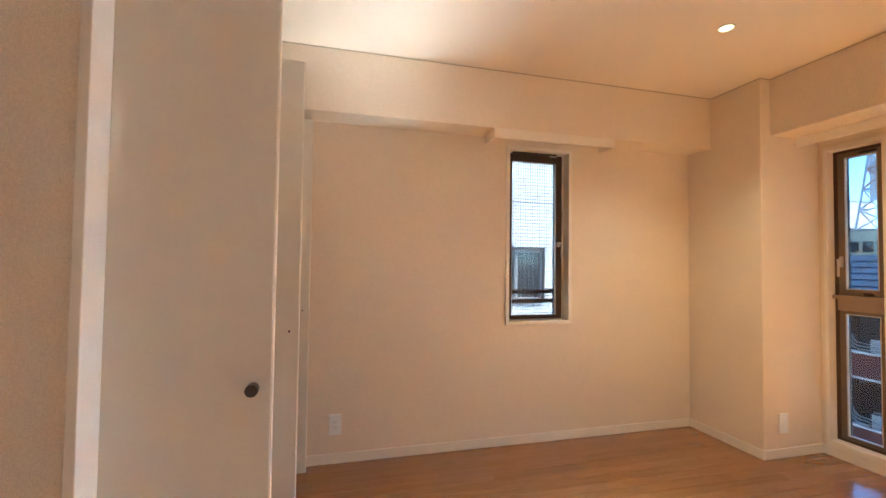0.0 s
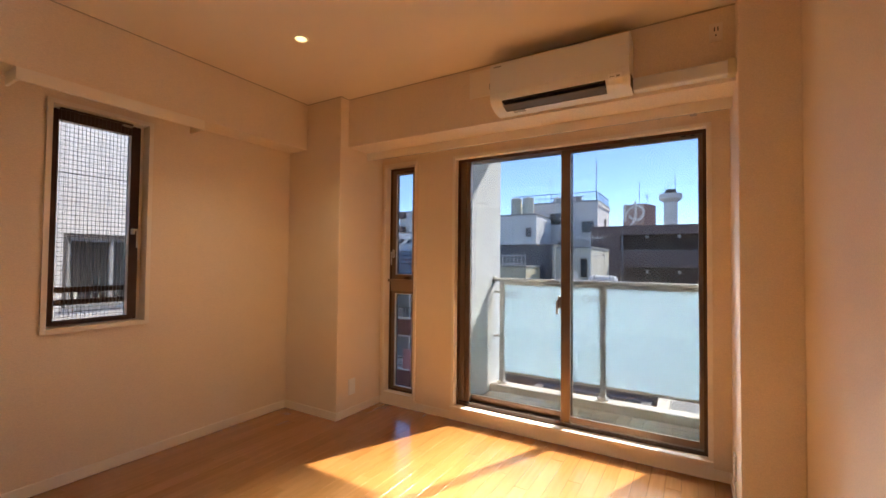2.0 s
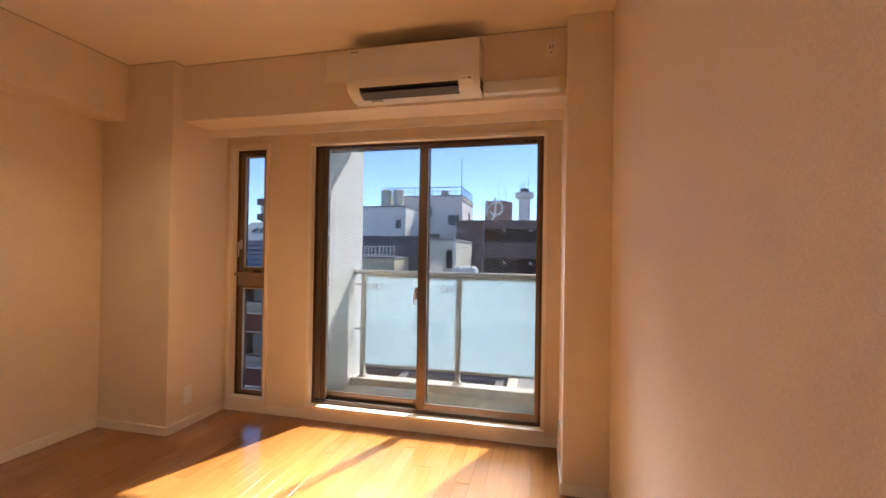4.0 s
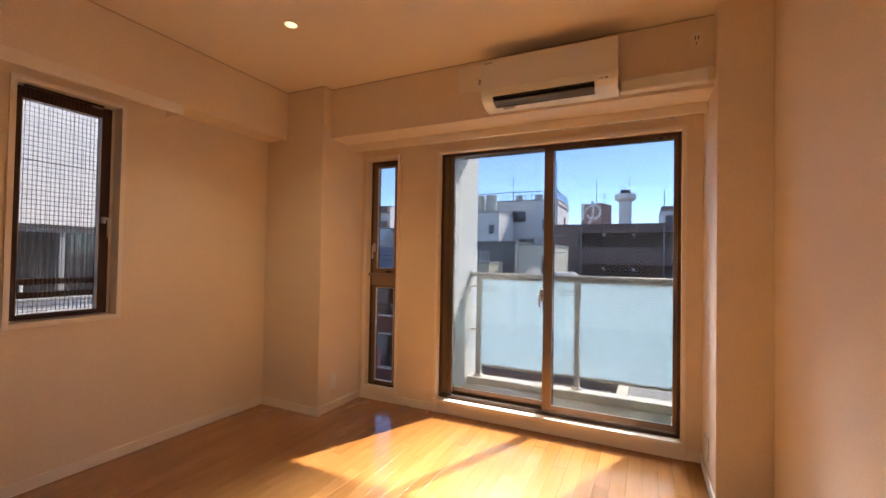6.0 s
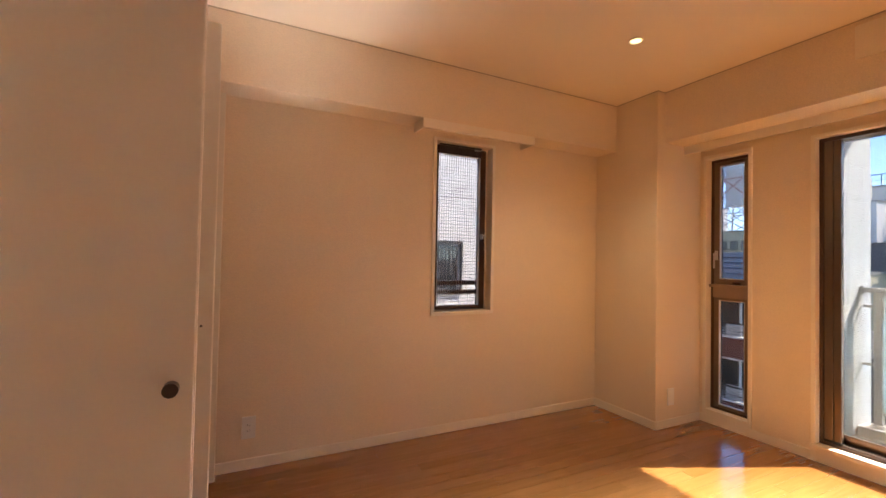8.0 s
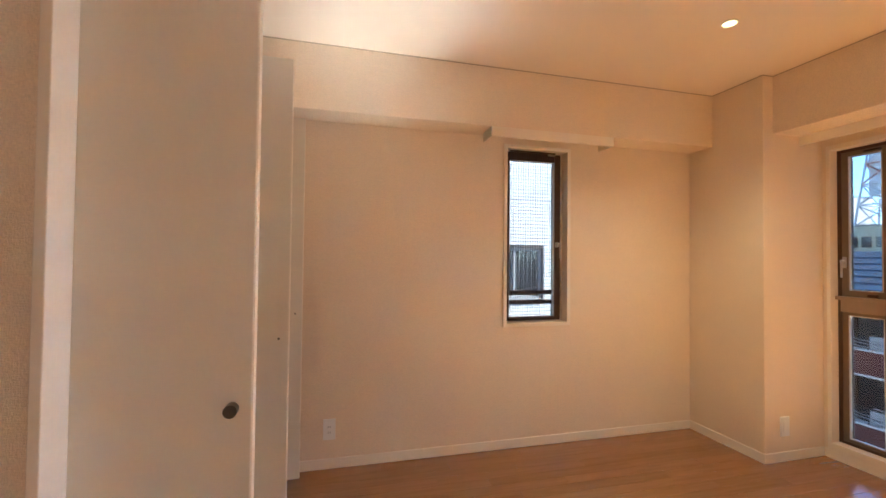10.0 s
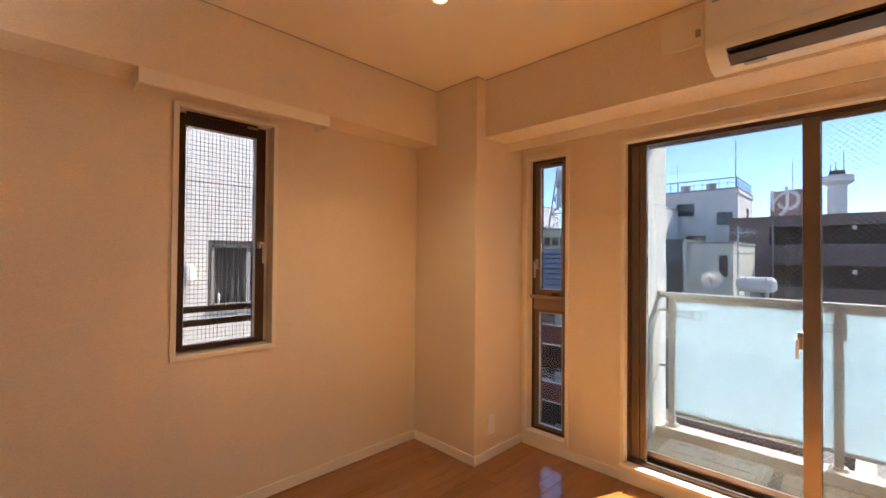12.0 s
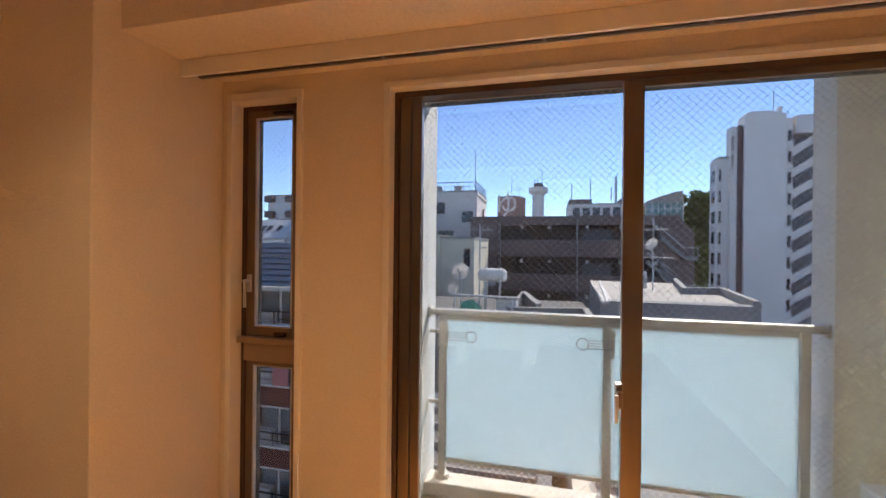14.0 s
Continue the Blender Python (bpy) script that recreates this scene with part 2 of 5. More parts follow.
ROOFG = surf("grey_roof_membrane", (0.29, 0.28, 0.265), 0.9, 0.22, 0.6, 9)
PARAP = surf("parapet_concrete", (0.27, 0.26, 0.25), 0.85, 0.14, 0.8, 12)
BLUEROOF = surf("blue_roof_shingle", (0.032, 0.072, 0.135), 0.85, 0.2, 2, 30, rand=0.5)
REDBAND = surf("dark_red_brick_band", (0.15, 0.052, 0.045), 0.8, 0.12, 1.5, 25)
PINK = surf("pink_cloth", (0.55, 0.22, 0.22), 0.85, 0.12)
GREEN = surf("green_plastic_sheet", (0.10, 0.42, 0.22), 0.5, 0.15)
LEAF = leaf_material()
BARK = surf("bark", (0.12, 0.085, 0.06), 0.9, 0.2)
GROUNDM = surf("city_ground", (0.20, 0.19, 0.18), 0.9, 0.25, 0.05, 0.8)
GALV = surf("galvanised_steel", (0.58, 0.58, 0.58), 0.42, 0.1, metal=0.4)
TOWERW = surf("white_painted_steel", (0.62, 0.60, 0.60), 0.5, 0.08)
TOWERR = surf("red_painted_steel", (0.45, 0.15, 0.10), 0.5, 0.08)
ROOFW = surf("white_metal_roof", (0.62, 0.60, 0.57), 0.6, 0.08)
ROOFD = surf("dark_weathered_roof", (0.13, 0.12, 0.11), 0.9, 0.35, 1.2, 14)
ROOFP = surf("pale_weathered_roof", (0.46, 0.42, 0.37), 0.9, 0.3, 0.9, 11)
STAIRG = surf("grey_stair_wall", (0.20, 0.20, 0.205), 0.85, 0.12, 0.6, 9)
PARTB = surf("beige_partition_board", (0.66, 0.54, 0.36), 0.7, 0.05, 2, 60)
BULB = glow_material("downlight_glow", (1.0, 0.70, 0.26), 0.38)

# ---------------- mesh helpers ----------------


def box(bm, x0, x1, y0, y1, z0, z1, bevel=0.0):
    """A box, with bevelled edges where wanted."""
    tmp = bmesh.new() if bevel else bm
    r = bmesh.ops.create_cube(tmp, size=1.0, matrix=Matrix.Translation(((x0 + x1) / 2, (y0 + y1) / 2, (z0 + z1) / 2)) @ Matrix.Diagonal((abs(x1 - x0), abs(y1 - y0), abs(z1 - z0), 1)))
    if bevel:
        bmesh.ops.bevel(tmp, geom=tmp.edges[:], offset=bevel, segments=2, profile=0.5, affect="EDGES")
        me = bpy.data.meshes.new("tmp")
        tmp.to_mesh(me)
        tmp.free()
        bm.from_mesh(me)
        bpy.data.meshes.remove(me)
    return bm


def boxes(*specs, bevel=0.0):
    bm = bmesh.new()
    for s in specs:
        box(bm, *s, bevel=bevel)
    return bm


def rod(bm, a, b, r, seg=10, r2=None):
    """A round bar from a to b."""
    a, b = Vector(a), Vector(b)
    d = b - a
    m = Matrix.Translation((a + b) / 2) @ d.to_track_quat("Z", "Y").to_matrix().to_4x4()
    bmesh.ops.create_cone(bm, cap_ends=True, segments=seg, radius1=r, radius2=r if r2 is None else r2, depth=d.length, matrix=m)
    return bm


def prism(bm, outline, lift):
    """A flat outline (list of points) pushed along lift."""
    low = [bm.verts.new(p) for p in outline]
    high = [bm.verts.new(Vector(p) + Vector(lift)) for p in outline]
    bm.faces.new(low[::-1])
    bm.faces.new(high)
    for i in range(len(low)):
        j = (i + 1) % len(low)
        bm.faces.new((low[i], low[j], high[j], high[i]))
    return bm


def finish(bm, name, material, smooth=False):
    bmesh.ops.recalc_face_normals(bm, faces=bm.faces[:])
    me = bpy.data.meshes.new(name)
    bm.to_mesh(me)
    bm.free()
    me.materials.append(material)
    if smooth:
        me.shade_smooth()
        me.set_sharp_from_angle(angle=radians(35))
    return me


def thing(name, at, label, category, group="", kind=""):
    ob = new(name)
    ob.location = at
    ob.empty_display_size = 0.1
    return tagged(ob, label, category, group, kind)


def part(name, bm, material, parent, label="", smooth=False):
    """Links a bmesh in room coordinates as one mesh under a thing or a part."""
    ob = new(name, finish(bm, name, material, smooth))
    ob.parent = parent
    if parent.type == "EMPTY":
        ob.matrix_parent_inverse = Matrix.Translation(-parent.location)
    return tagged(ob, label)


def piece(name, mesh, at, parent):
    """One of many alike pieces that share a mesh, at a place in the room."""
    ob = new(name, mesh)
    ob.parent = parent
    off = parent.location if parent.type == "EMPTY" else Vector((0, 0, 0))
    ob.location = Vector(at) - off
    return ob


def structure(name, bm, material, label, category):
    return tagged(new(name, finish(bm, name, material)), label, category, kind="structure")

# ---------------- the room: levels and lines ----------------
H = 2.4          # ceiling
XE = 3.23        # window wall, inner face
YN = 2.85        # side-window wall, inner face
YS = -0.355      # near wall beside the camera
XC = -0.355      # closet front
PX, PY = 2.735, 2.29   # corner pillar
BZ = 2.035       # underside of the beams
T = 0.17         # wall thickness

structure("floor", boxes((-1.45, XE + T, YS - T, YN + T, -0.16, -0.012)), surf("subfloor", (0.05, 0.022, 0.008), 0.8), "dark screed under the strip flooring", "floor")
structure("ceiling", boxes((-1.45, XE + T, YS - T, YN + T, H, H + 0.12)), CEIL, "off-white papered ceiling with one small downlight", "ceiling")

# side-window wall with its opening
SX0, SX1, SZ0, SZ1 = 1.241, 1.731, 0.789, 1.993
structure("wall_north", boxes((-1.45, SX0, YN, YN + T, 0, H), (SX1, XE + T, YN, YN + T, 0, H), (SX0, SX1, YN, YN + T, 0, SZ0), (SX0, SX1, YN, YN + T, SZ1, H)), WALLPAPER, "cream woven wallpaper wall with a small side window", "wall")
# window wall with the balcony door and the slit window
DY0, DY1, DZ1 = -0.05, 1.604, 1.972
NY0, NY1, NZ0, NZ1 = 1.932, 2.262, 0.06, 1.978
structure("wall_east", boxes((XE, XE + T, YS - T, DY0, 0, H), (XE, XE + T, DY1, NY0, 0, H), (XE, XE + T, NY1, YN, 0, H), (XE, XE + T, DY0, DY1, DZ1, H), (XE, XE + T, NY0, NY1, NZ1, H), (XE, XE + T, NY0, NY1, 0, NZ0), (XE + 0.03, XE + T, DY0, DY1, -0.1, 0.0)), WALLPAPER, "cream wallpaper wall with balcony door and slit window", "wall")
structure("wall_south", boxes((-1.45, XE, YS - T, YS, 0, H)), WALLPAPER, "cream woven wallpaper wall close beside the walker", "wall")
structure("wall_west", boxes((-1.62, -1.45, YS - T, YN + T, 0, H)), WALLPAPER, "plain cream wall closing the entry", "wall")
structure("wall_closet_side", boxes((-1.45, XC + 0.01, 1.172, 1.236, 0, H)), WALLPAPER, "cream papered side wall of the closet", "wall")
structure("wall_closet_header", boxes((XC - 0.1, XC, 1.236, YN, 2.035, H)), WALLPAPER, "cream papered wall above the closet opening", "wall")
structure("pillar_north", boxes((PX, XE, PY, YN, 0, H), bevel=0.004), WALLPAPER, "cream papered corner pillar", "pillar")
structure("pillar_south", boxes((2.715, XE, YS, -0.135, 0, H), bevel=0.004), WALLPAPER, "cream papered pillar beside the balcony door", "pillar")
structure("beam_north", boxes((-1.45, PX, 2.65, YN, BZ + 0.003, H)), WALLPAPER, "cream papered ceiling beam above the side window", "beam")
structure("beam_east", boxes((2.816, XE, -0.135, PY, BZ, H)), WALLPAPER, "cream papered ceiling beam above the balcony door", "beam")

# thin brown strip whose colour stands in for the shadow joint below the ceiling
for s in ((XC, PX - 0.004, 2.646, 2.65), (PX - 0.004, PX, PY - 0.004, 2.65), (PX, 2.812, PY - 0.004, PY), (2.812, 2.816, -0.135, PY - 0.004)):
    structure("trim", boxes((*s, H - 0.006, H - 0.0005)), SHADELINE, "thin strip, shadow of the ceiling joint in its brown", "trim")


def baseboard(x0, x1, y0, y1):
    bm = boxes((x0, x1, y0, y1, 0, 0.06), bevel=0.003)
    return structure("baseboard", bm, TRIM, "low cream baseboard along the wall", "baseboard")


BT = 0.009
baseboard(XC - 0.5, PX - BT, YN - BT, YN)
baseboard(PX - BT, PX, PY - BT, YN)
baseboard(PX, XE - BT, PY - BT, PY)
baseboard(XE - BT, XE, DY1 + 0.001, PY - BT)
baseboard(XE - BT, XE, -0.135 + BT, DY0 - 0.001)
baseboard(2.715 - BT, XE, -0.135, -0.135 + BT)
baseboard(2.715 - BT, 2.715, YS + BT, -0.135)
baseboard(-1.45, 2.715, YS, YS + BT)
baseboard(-1.45, XC + 0.01, 1.172 - BT, 1.172)

# jamb of the closet opening, facing the room
structure("trim", boxes((XC + 0.01, XC + 0.03, 1.168, 1.25, 0, 2.035), bevel=0.002), TRIM, "white closet door jamb", "trim")

# ---------------- balcony door ----------------


def frame_ring(x0, x1, y0, y1, z0, z1, wy, wz0, wz1, bevel=0.0015):
    """Four bars round an opening in a wall of constant x."""
    return boxes((x0, x1, y0, y0 + wy, z0, z1), (x0, x1, y1 - wy, y1, z0, z1), (x0, x1, y0 + wy, y1 - wy, z0, z0 + wz0), (x0, x1, y0 + wy, y1 - wy, z1 - wz1, z1), bevel=bevel)


def wires_x(x, y0, y1, z0, z1, gap, r):
    """The diamond wire mesh inside a pane of constant x."""
    bm = bmesh.new()
    w, h = y1 - y0, z1 - z0
    slope = 1.0
    for sign in (1, -1):
        c = -h * slope if sign > 0 else 0.0
        end = w if sign > 0 else w + h * slope
        while c < end:
            pts = []
            for s in (0.0, h):
                pts.append((c + sign * s * slope, s))
            (a0, b0), (a1, b1) = pts
            d = a1 - a0
            t0, t1 = sorted(((0 - a0) / d, (w - a0) / d))
            lo, hi = max(0.0, t0), min(1.0, t1)
            if hi - lo > 0.003:
                p = Vector((x, y0 + a0 + d * lo, z0 + b0 + (b1 - b0) * lo))
                q = Vector((x, y0 + a0 + d * hi, z0 + b0 + (b1 - b0) * hi))
                side = (q - p).normalized().cross(Vector((1, 0, 0))) * r
                out = Vector((r, 0, 0))
                v = [bm.verts.new(e + o) for e in (p, q) for o in (side, out, -side, -out)]
                for k in range(4):
                    bm.faces.new((v[k], v[(k + 1) % 4], v[4 + (k + 1) % 4], v[4 + k]))
            c += gap
    return bm


def pane(name, bm, parent, glass=None):
    ob = part(name, bm, glass or GLASS, parent, "glass pane tinted to dim the outdoor view")
    ob.visible_shadow = False
    return ob


def balcony_door():
    d = thing("door_1", (XE, 0.78, 0.0), "bronze aluminium sliding balcony door with wired glass, closed", "sliding door", kind="structure")
    part("casing", frame_ring(XE - 0.013, XE + T, DY0, DY1, 0.0, DZ1, 0.024, 0.103, 0.022), TRIM, d, "cream wooden casing with raised sill")
    part("sill_nosing", boxes((XE - 0.032, XE + 0.034, DY0 + 0.001, DY1 - 0.001, 0.084, 0.1045), bevel=0.003), TRIM, d, "cream sill nosing")
    y0, y1, z0, z1 = DY0 + 0.024, DY1 - 0.024, 0.103, DZ1 - 0.022
    part("outer_frame", frame_ring(XE + 0.035, XE + 0.16, y0, y1, z0, z1, 0.018, 0.02, 0.022), BRONZE_D, d, "bronze aluminium frame")
    part("track", boxes((XE + 0.045, XE + 0.05, y0 + 0.02, y1 - 0.02, z0 + 0.02, z0 + 0.028), (XE + 0.085, XE + 0.09, y0 + 0.02, y1 - 0.02, z0 + 0.02, z0 + 0.028), (XE + 0.125, XE + 0.13, y0 + 0.02, y1 - 0.02, z0 + 0.02, z0 + 0.028)), STEEL, d, "steel sliding tracks")
    # inner leaf, beside the near pillar
    a0, a1 = y0 + 0.018, 0.80
    inner = part("sliding_leaf", boxes((XE + 0.05, XE + 0.078, a0, 0.014, z0 + 0.024, z1 - 0.02), (XE + 0.048, XE + 0.08, 0.738, a1, z0 + 0.024, z1 - 0.02), (XE + 0.05, XE + 0.078, 0.014, 0.738, z0 + 0.024, 0.170), (XE + 0.05, XE + 0.078, 0.014, 0.738, 1.908, z1 - 0.02), bevel=0.002), BRONZE, d, "bronze leaf frame")
    pane("pane", boxes((XE + 0.061, XE + 0.067, 0.010, 0.742, 0.166, 1.912)), inner)
    part("wire_mesh", wires_x(XE + 0.064, 0.014, 0.738, 0.170, 1.908, 0.0255, 0.0004), WIRE, inner, "diamond wire mesh in the glass")
    # outer leaf
    b0, b1 = 0.735, y1 - 0.018
    outer = part("sliding_leaf", boxes((XE + 0.09, XE + 0.118, b0, b0 + 0.055, z0 + 0.024, z1 - 0.02), (XE + 0.09, XE + 0.118, b1 - 0.05, b1, z0 + 0.024, z1 - 0.02), (XE + 0.09, XE + 0.118, b0 + 0.055, b1 - 0.05, z0 + 0.024, 0.178), (XE + 0.09, XE + 0.118, b0 + 0.055, b1 - 0.05, 1.925, z1 - 0.02), bevel=0.002), BRONZE, d, "bronze leaf frame")
    pane("pane", boxes((XE + 0.101, XE + 0.107, b0 + 0.05, b1 - 0.045, 0.174, 1.93)), outer)
    part("wire_mesh", wires_x(XE + 0.104, b0 + 0.055, b1 - 0.05, 0.178, 1.925, 0.0255, 0.0004), WIRE, outer, "diamond wire mesh in the glass")
    # folded insect screen at the far jamb
    sc = part("screen_cassette", boxes((XE + 0.042, XE + 0.084, y1 - 0.062, y1 - 0.02, z0 + 0.024, z1 - 0.02), (XE + 0.046, XE + 0.08, y1 - 0.10, y1 - 0.066, z0 + 0.024, z1 - 0.02), bevel=0.003), BRONZE, d, "bronze stile at the jamb")
    part("seal", boxes((XE + 0.04, XE + 0.088, y1 - 0.105, y1 - 0.02, z0 + 0.02, z0 + 0.034)), RUBBER, sc, "black rubber shoe")
    # crescent lock
    lk = bmesh.new()
    box(lk, XE + 0.034, XE + 0.07, 0.796, 0.818, 0.875, 0.955, bevel=0.004)
    rod(lk, (XE + 0.036, 0.808, 0.925), (XE + 0.02, 0.808, 0.925), 0.009, 14)
    lock = part("lock", lk, BRONZE, d, "crescent lock", True)
    part("lever", boxes((XE + 0.014, XE + 0.024, 0.812, 0.824, 0.835, 0.925), bevel=0.003), GALV, lock, "small metal lever")
    part("latch_mark", boxes((XE + 0.046, XE + 0.05, 0.075, 0.10, 1.92, 1.93), (XE + 0.046, XE + 0.05, 0.03, 0.05, 1.92, 1.93)), BLACKP, inner)
    return d


balcony_door()

# ---------------- slit window ----------------


def slit_window():
    w = thing("window_1", (XE, 2.1, 0.0), "tall bronze slit window, casement above fixed pane", "window", kind="structure")
    part("casing", frame_ring(XE - 0.013, XE + T, NY0, NY1, NZ0, NZ1, 0.022, 0.042, 0.03), TRIM, w, "cream wooden casing and sill")
    y0, y1, z0, z1 = NY0 + 0.022, NY1 - 0.022, NZ0 + 0.042, NZ1 - 0.03
    part("outer_frame", frame_ring(XE + 0.05, XE + 0.15, y0, y1, z0, z1, 0.02, 0.018, 0.02), BRONZE_D, w, "dark bronze frame")
    tr = part("transom", boxes((XE + 0.04, XE + 0.14, y0 + 0.02, y1 - 0.02, 0.925, 1.0), (XE + 0.022, XE + 0.14, y0 + 0.001, y1 - 0.001, 1.0, 1.022), bevel=0.002), BRONZE_L, w, "bronze transom with ledge")
    up = part("casement", frame_ring(XE + 0.055, XE + 0.10, y0 + 0.02, y1 - 0.02, 1.022, z1 - 0.02, 0.04, 0.042, 0.03), BRONZE, w, "bronze casement frame")
    ga, gb = y0 + 0.06, y1 - 0.06
    pane("pane", boxes((XE + 0.075, XE + 0.081, ga - 0.004, gb + 0.004, 1.06, z1 - 0.046)), up)
    part("wire_mesh", wires_x(XE + 0.078, ga, gb, 1.064, z1 - 0.05, 0.0255, 0.0004), WIRE, up, "diamond wire mesh in the glass")
    part("bead", frame_ring(XE + 0.054, XE + 0.072, ga - 0.003, gb + 0.003, 1.06, z1 - 0.046, 0.006, 0.006, 0.006), GALV, up, "pale glazing bead")
    lo = part("fixed_light", frame_ring(XE + 0.055, XE + 0.10, y0 + 0.02, y1 - 0.02, z0 + 0.018, 0.925, 0.035, 0.018, 0.02), BRONZE, w, "bronze fixed frame")
    pane("pane", boxes((XE + 0.075, XE + 0.081, y0 + 0.05, y1 - 0.05, z0 + 0.032, 0.909)), lo)
    part("bead", frame_ring(XE + 0.054, XE + 0.072, y0 + 0.053, y1 - 0.053, z0 + 0.036, 0.907, 0.006, 0.006, 0.006), GALV, lo, "pale glazing bead")
    hb = boxes((XE + 0.038, XE + 0.055, y1 - 0.048, y1 - 0.032, 1.20, 1.27), bevel=0.003)
    box(hb, XE + 0.014, XE + 0.04, y1 - 0.046, y1 - 0.032, 1.235, 1.252, bevel=0.003)
    box(hb, XE + 0.014, XE + 0.024, y1 - 0.046, y1 - 0.034, 1.14, 1.25, bevel=0.004)
    part("handle", hb, GALV, w, "pale metal lever handle")
    part("latch", boxes((XE + 0.04, XE + 0.056, ga + 0.02, ga + 0.07, 1.026, 1.045), bevel=0.004), DARKFRAME, up, "dark catch")
    part("hinge", boxes((XE + 0.04, XE + 0.056, ga + 0.0, ga + 0.08, z1 - 0.04, z1 - 0.03)), BLACKP, up, "black stay")


slit_window()

# ---------------- side window ----------------


def ring_y(y0, y1, x0, x1, z0, z1, wx0, wx1, wz0, wz1, bevel=0.0015):
    return boxes((x0, x0 + wx0, y0, y1, z0, z1), (x1 - wx1, x1, y0, y1, z0, z1), (x0 + wx0, x1 - wx1, y0, y1, z0, z0 + wz0), (x0 + wx0, x1 - wx1, y0, y1, z1 - wz1, z1), bevel=bevel)


def side_window():
    w = thing("window_2", (1.486, YN, SZ0), "small dark casement window in cream casing, closed", "window", kind="structure")
    part("casing", ring_y(YN - 0.012, YN + T, SX0, SX1, SZ0, SZ1, 0.024, 0.024, 0.024, 0.022), TRIM, w, "cream wooden casing")
    x0, x1, z0, z1 = SX0 + 0.024, SX1 - 0.024, SZ0 + 0.024, SZ1 - 0.022
    part("outer_frame", ring_y(YN + 0.06, YN + 0.15, x0, x1, z0, z1, 0.012, 0.022, 0.012, 0.014), TRIM, w, "beige inner frame")
    cs = part("casement", ring_y(YN + 0.045, YN + 0.09, x0 + 0.012, x1 - 0.022, z0 + 0.008, z1 - 0.012, 0.026, 0.048, 0.024, 0.055), DARKFRAME, w, "dark brown casement frame")
    gx0, gx1, gz0, gz1 = x0 + 0.038, x1 - 0.07, z0 + 0.032, z1 - 0.067
    pane("pane", boxes((gx0 - 0.004, gx1 + 0.004, YN + 0.07, YN + 0.076, gz0 - 0.004, gz1 + 0.004)), cs, GLASS_SIDE)
    part("bead", ring_y(YN + 0.042, YN + 0.066, gx0, gx1 + 0.001, gz0, gz1, 0.003, 0.006, 0.003, 0.003), GALV, cs, "pale glazing bead")
    hb = boxes((x1 - 0.062, x1 - 0.048, YN + 0.018, YN + 0.046, 1.318, 1.352), bevel=0.003)
    box(hb, x1 - 0.060, x1 - 0.036, YN + 0.008, YN + 0.020, 1.338, 1.350, bevel=0.004)
    box(hb, x1 - 0.046, x1 - 0.036, YN + 0.006, YN + 0.016, 1.238, 1.348, bevel=0.004)
    part("handle", hb, GALV, w, "pale metal lever handle")
    part("catch", boxes((x1 - 0.12, x1 - 0.07, YN + 0.03, YN + 0.05, z1 - 0.024, z1 - 0.008), bevel=0.003), GREYP, w, "grey stay")
    # pleated insect screen: upright folds seen edge-on
    fin = finish(boxes((-0.0003, 0.0003, -0.0022, 0.0022, gz0 + 0.004, gz1 + 0.052)), "pleat", SCREEN)
    sm = part("screen_rail", boxes((gx0, gx1, YN + 0.027, YN + 0.041, gz1 + 0.053, gz1 + 0.063), (gx0, gx1, YN + 0.027, YN + 0.041, gz0 - 0.006, gz0 + 0.003), bevel=0.002), DARKFRAME, w, "dark rails of the pleated screen")
    n = 19
    for i in range(n):
        piece("pleat", fin, (gx0 + 0.008 + (gx1 - gx0 - 0.012) * i / (n - 1), YN + 0.034, 0), w)
    gr = thing("window_guard", (1.486, YN + T, 0.9), "two brown guard rails outside the side window", "guard rail")
    for z in (0.928, 0.998):
        part("bar", boxes((SX0 - 0.05, SX1 + 0.05, YN + T + 0.02, YN + T + 0.045, z - 0.016, z + 0.016), bevel=0.004), REDBROWN, gr)
    for x in (SX0 - 0.03, SX1 + 0.03):
        part("bracket", boxes((x - 0.012, x + 0.012, YN + T - 0.002, YN + T + 0.022, 0.90, 1.03), bevel=0.003), BRONZE, gr)


side_window()

# ---------------- curtain pelmets ----------------


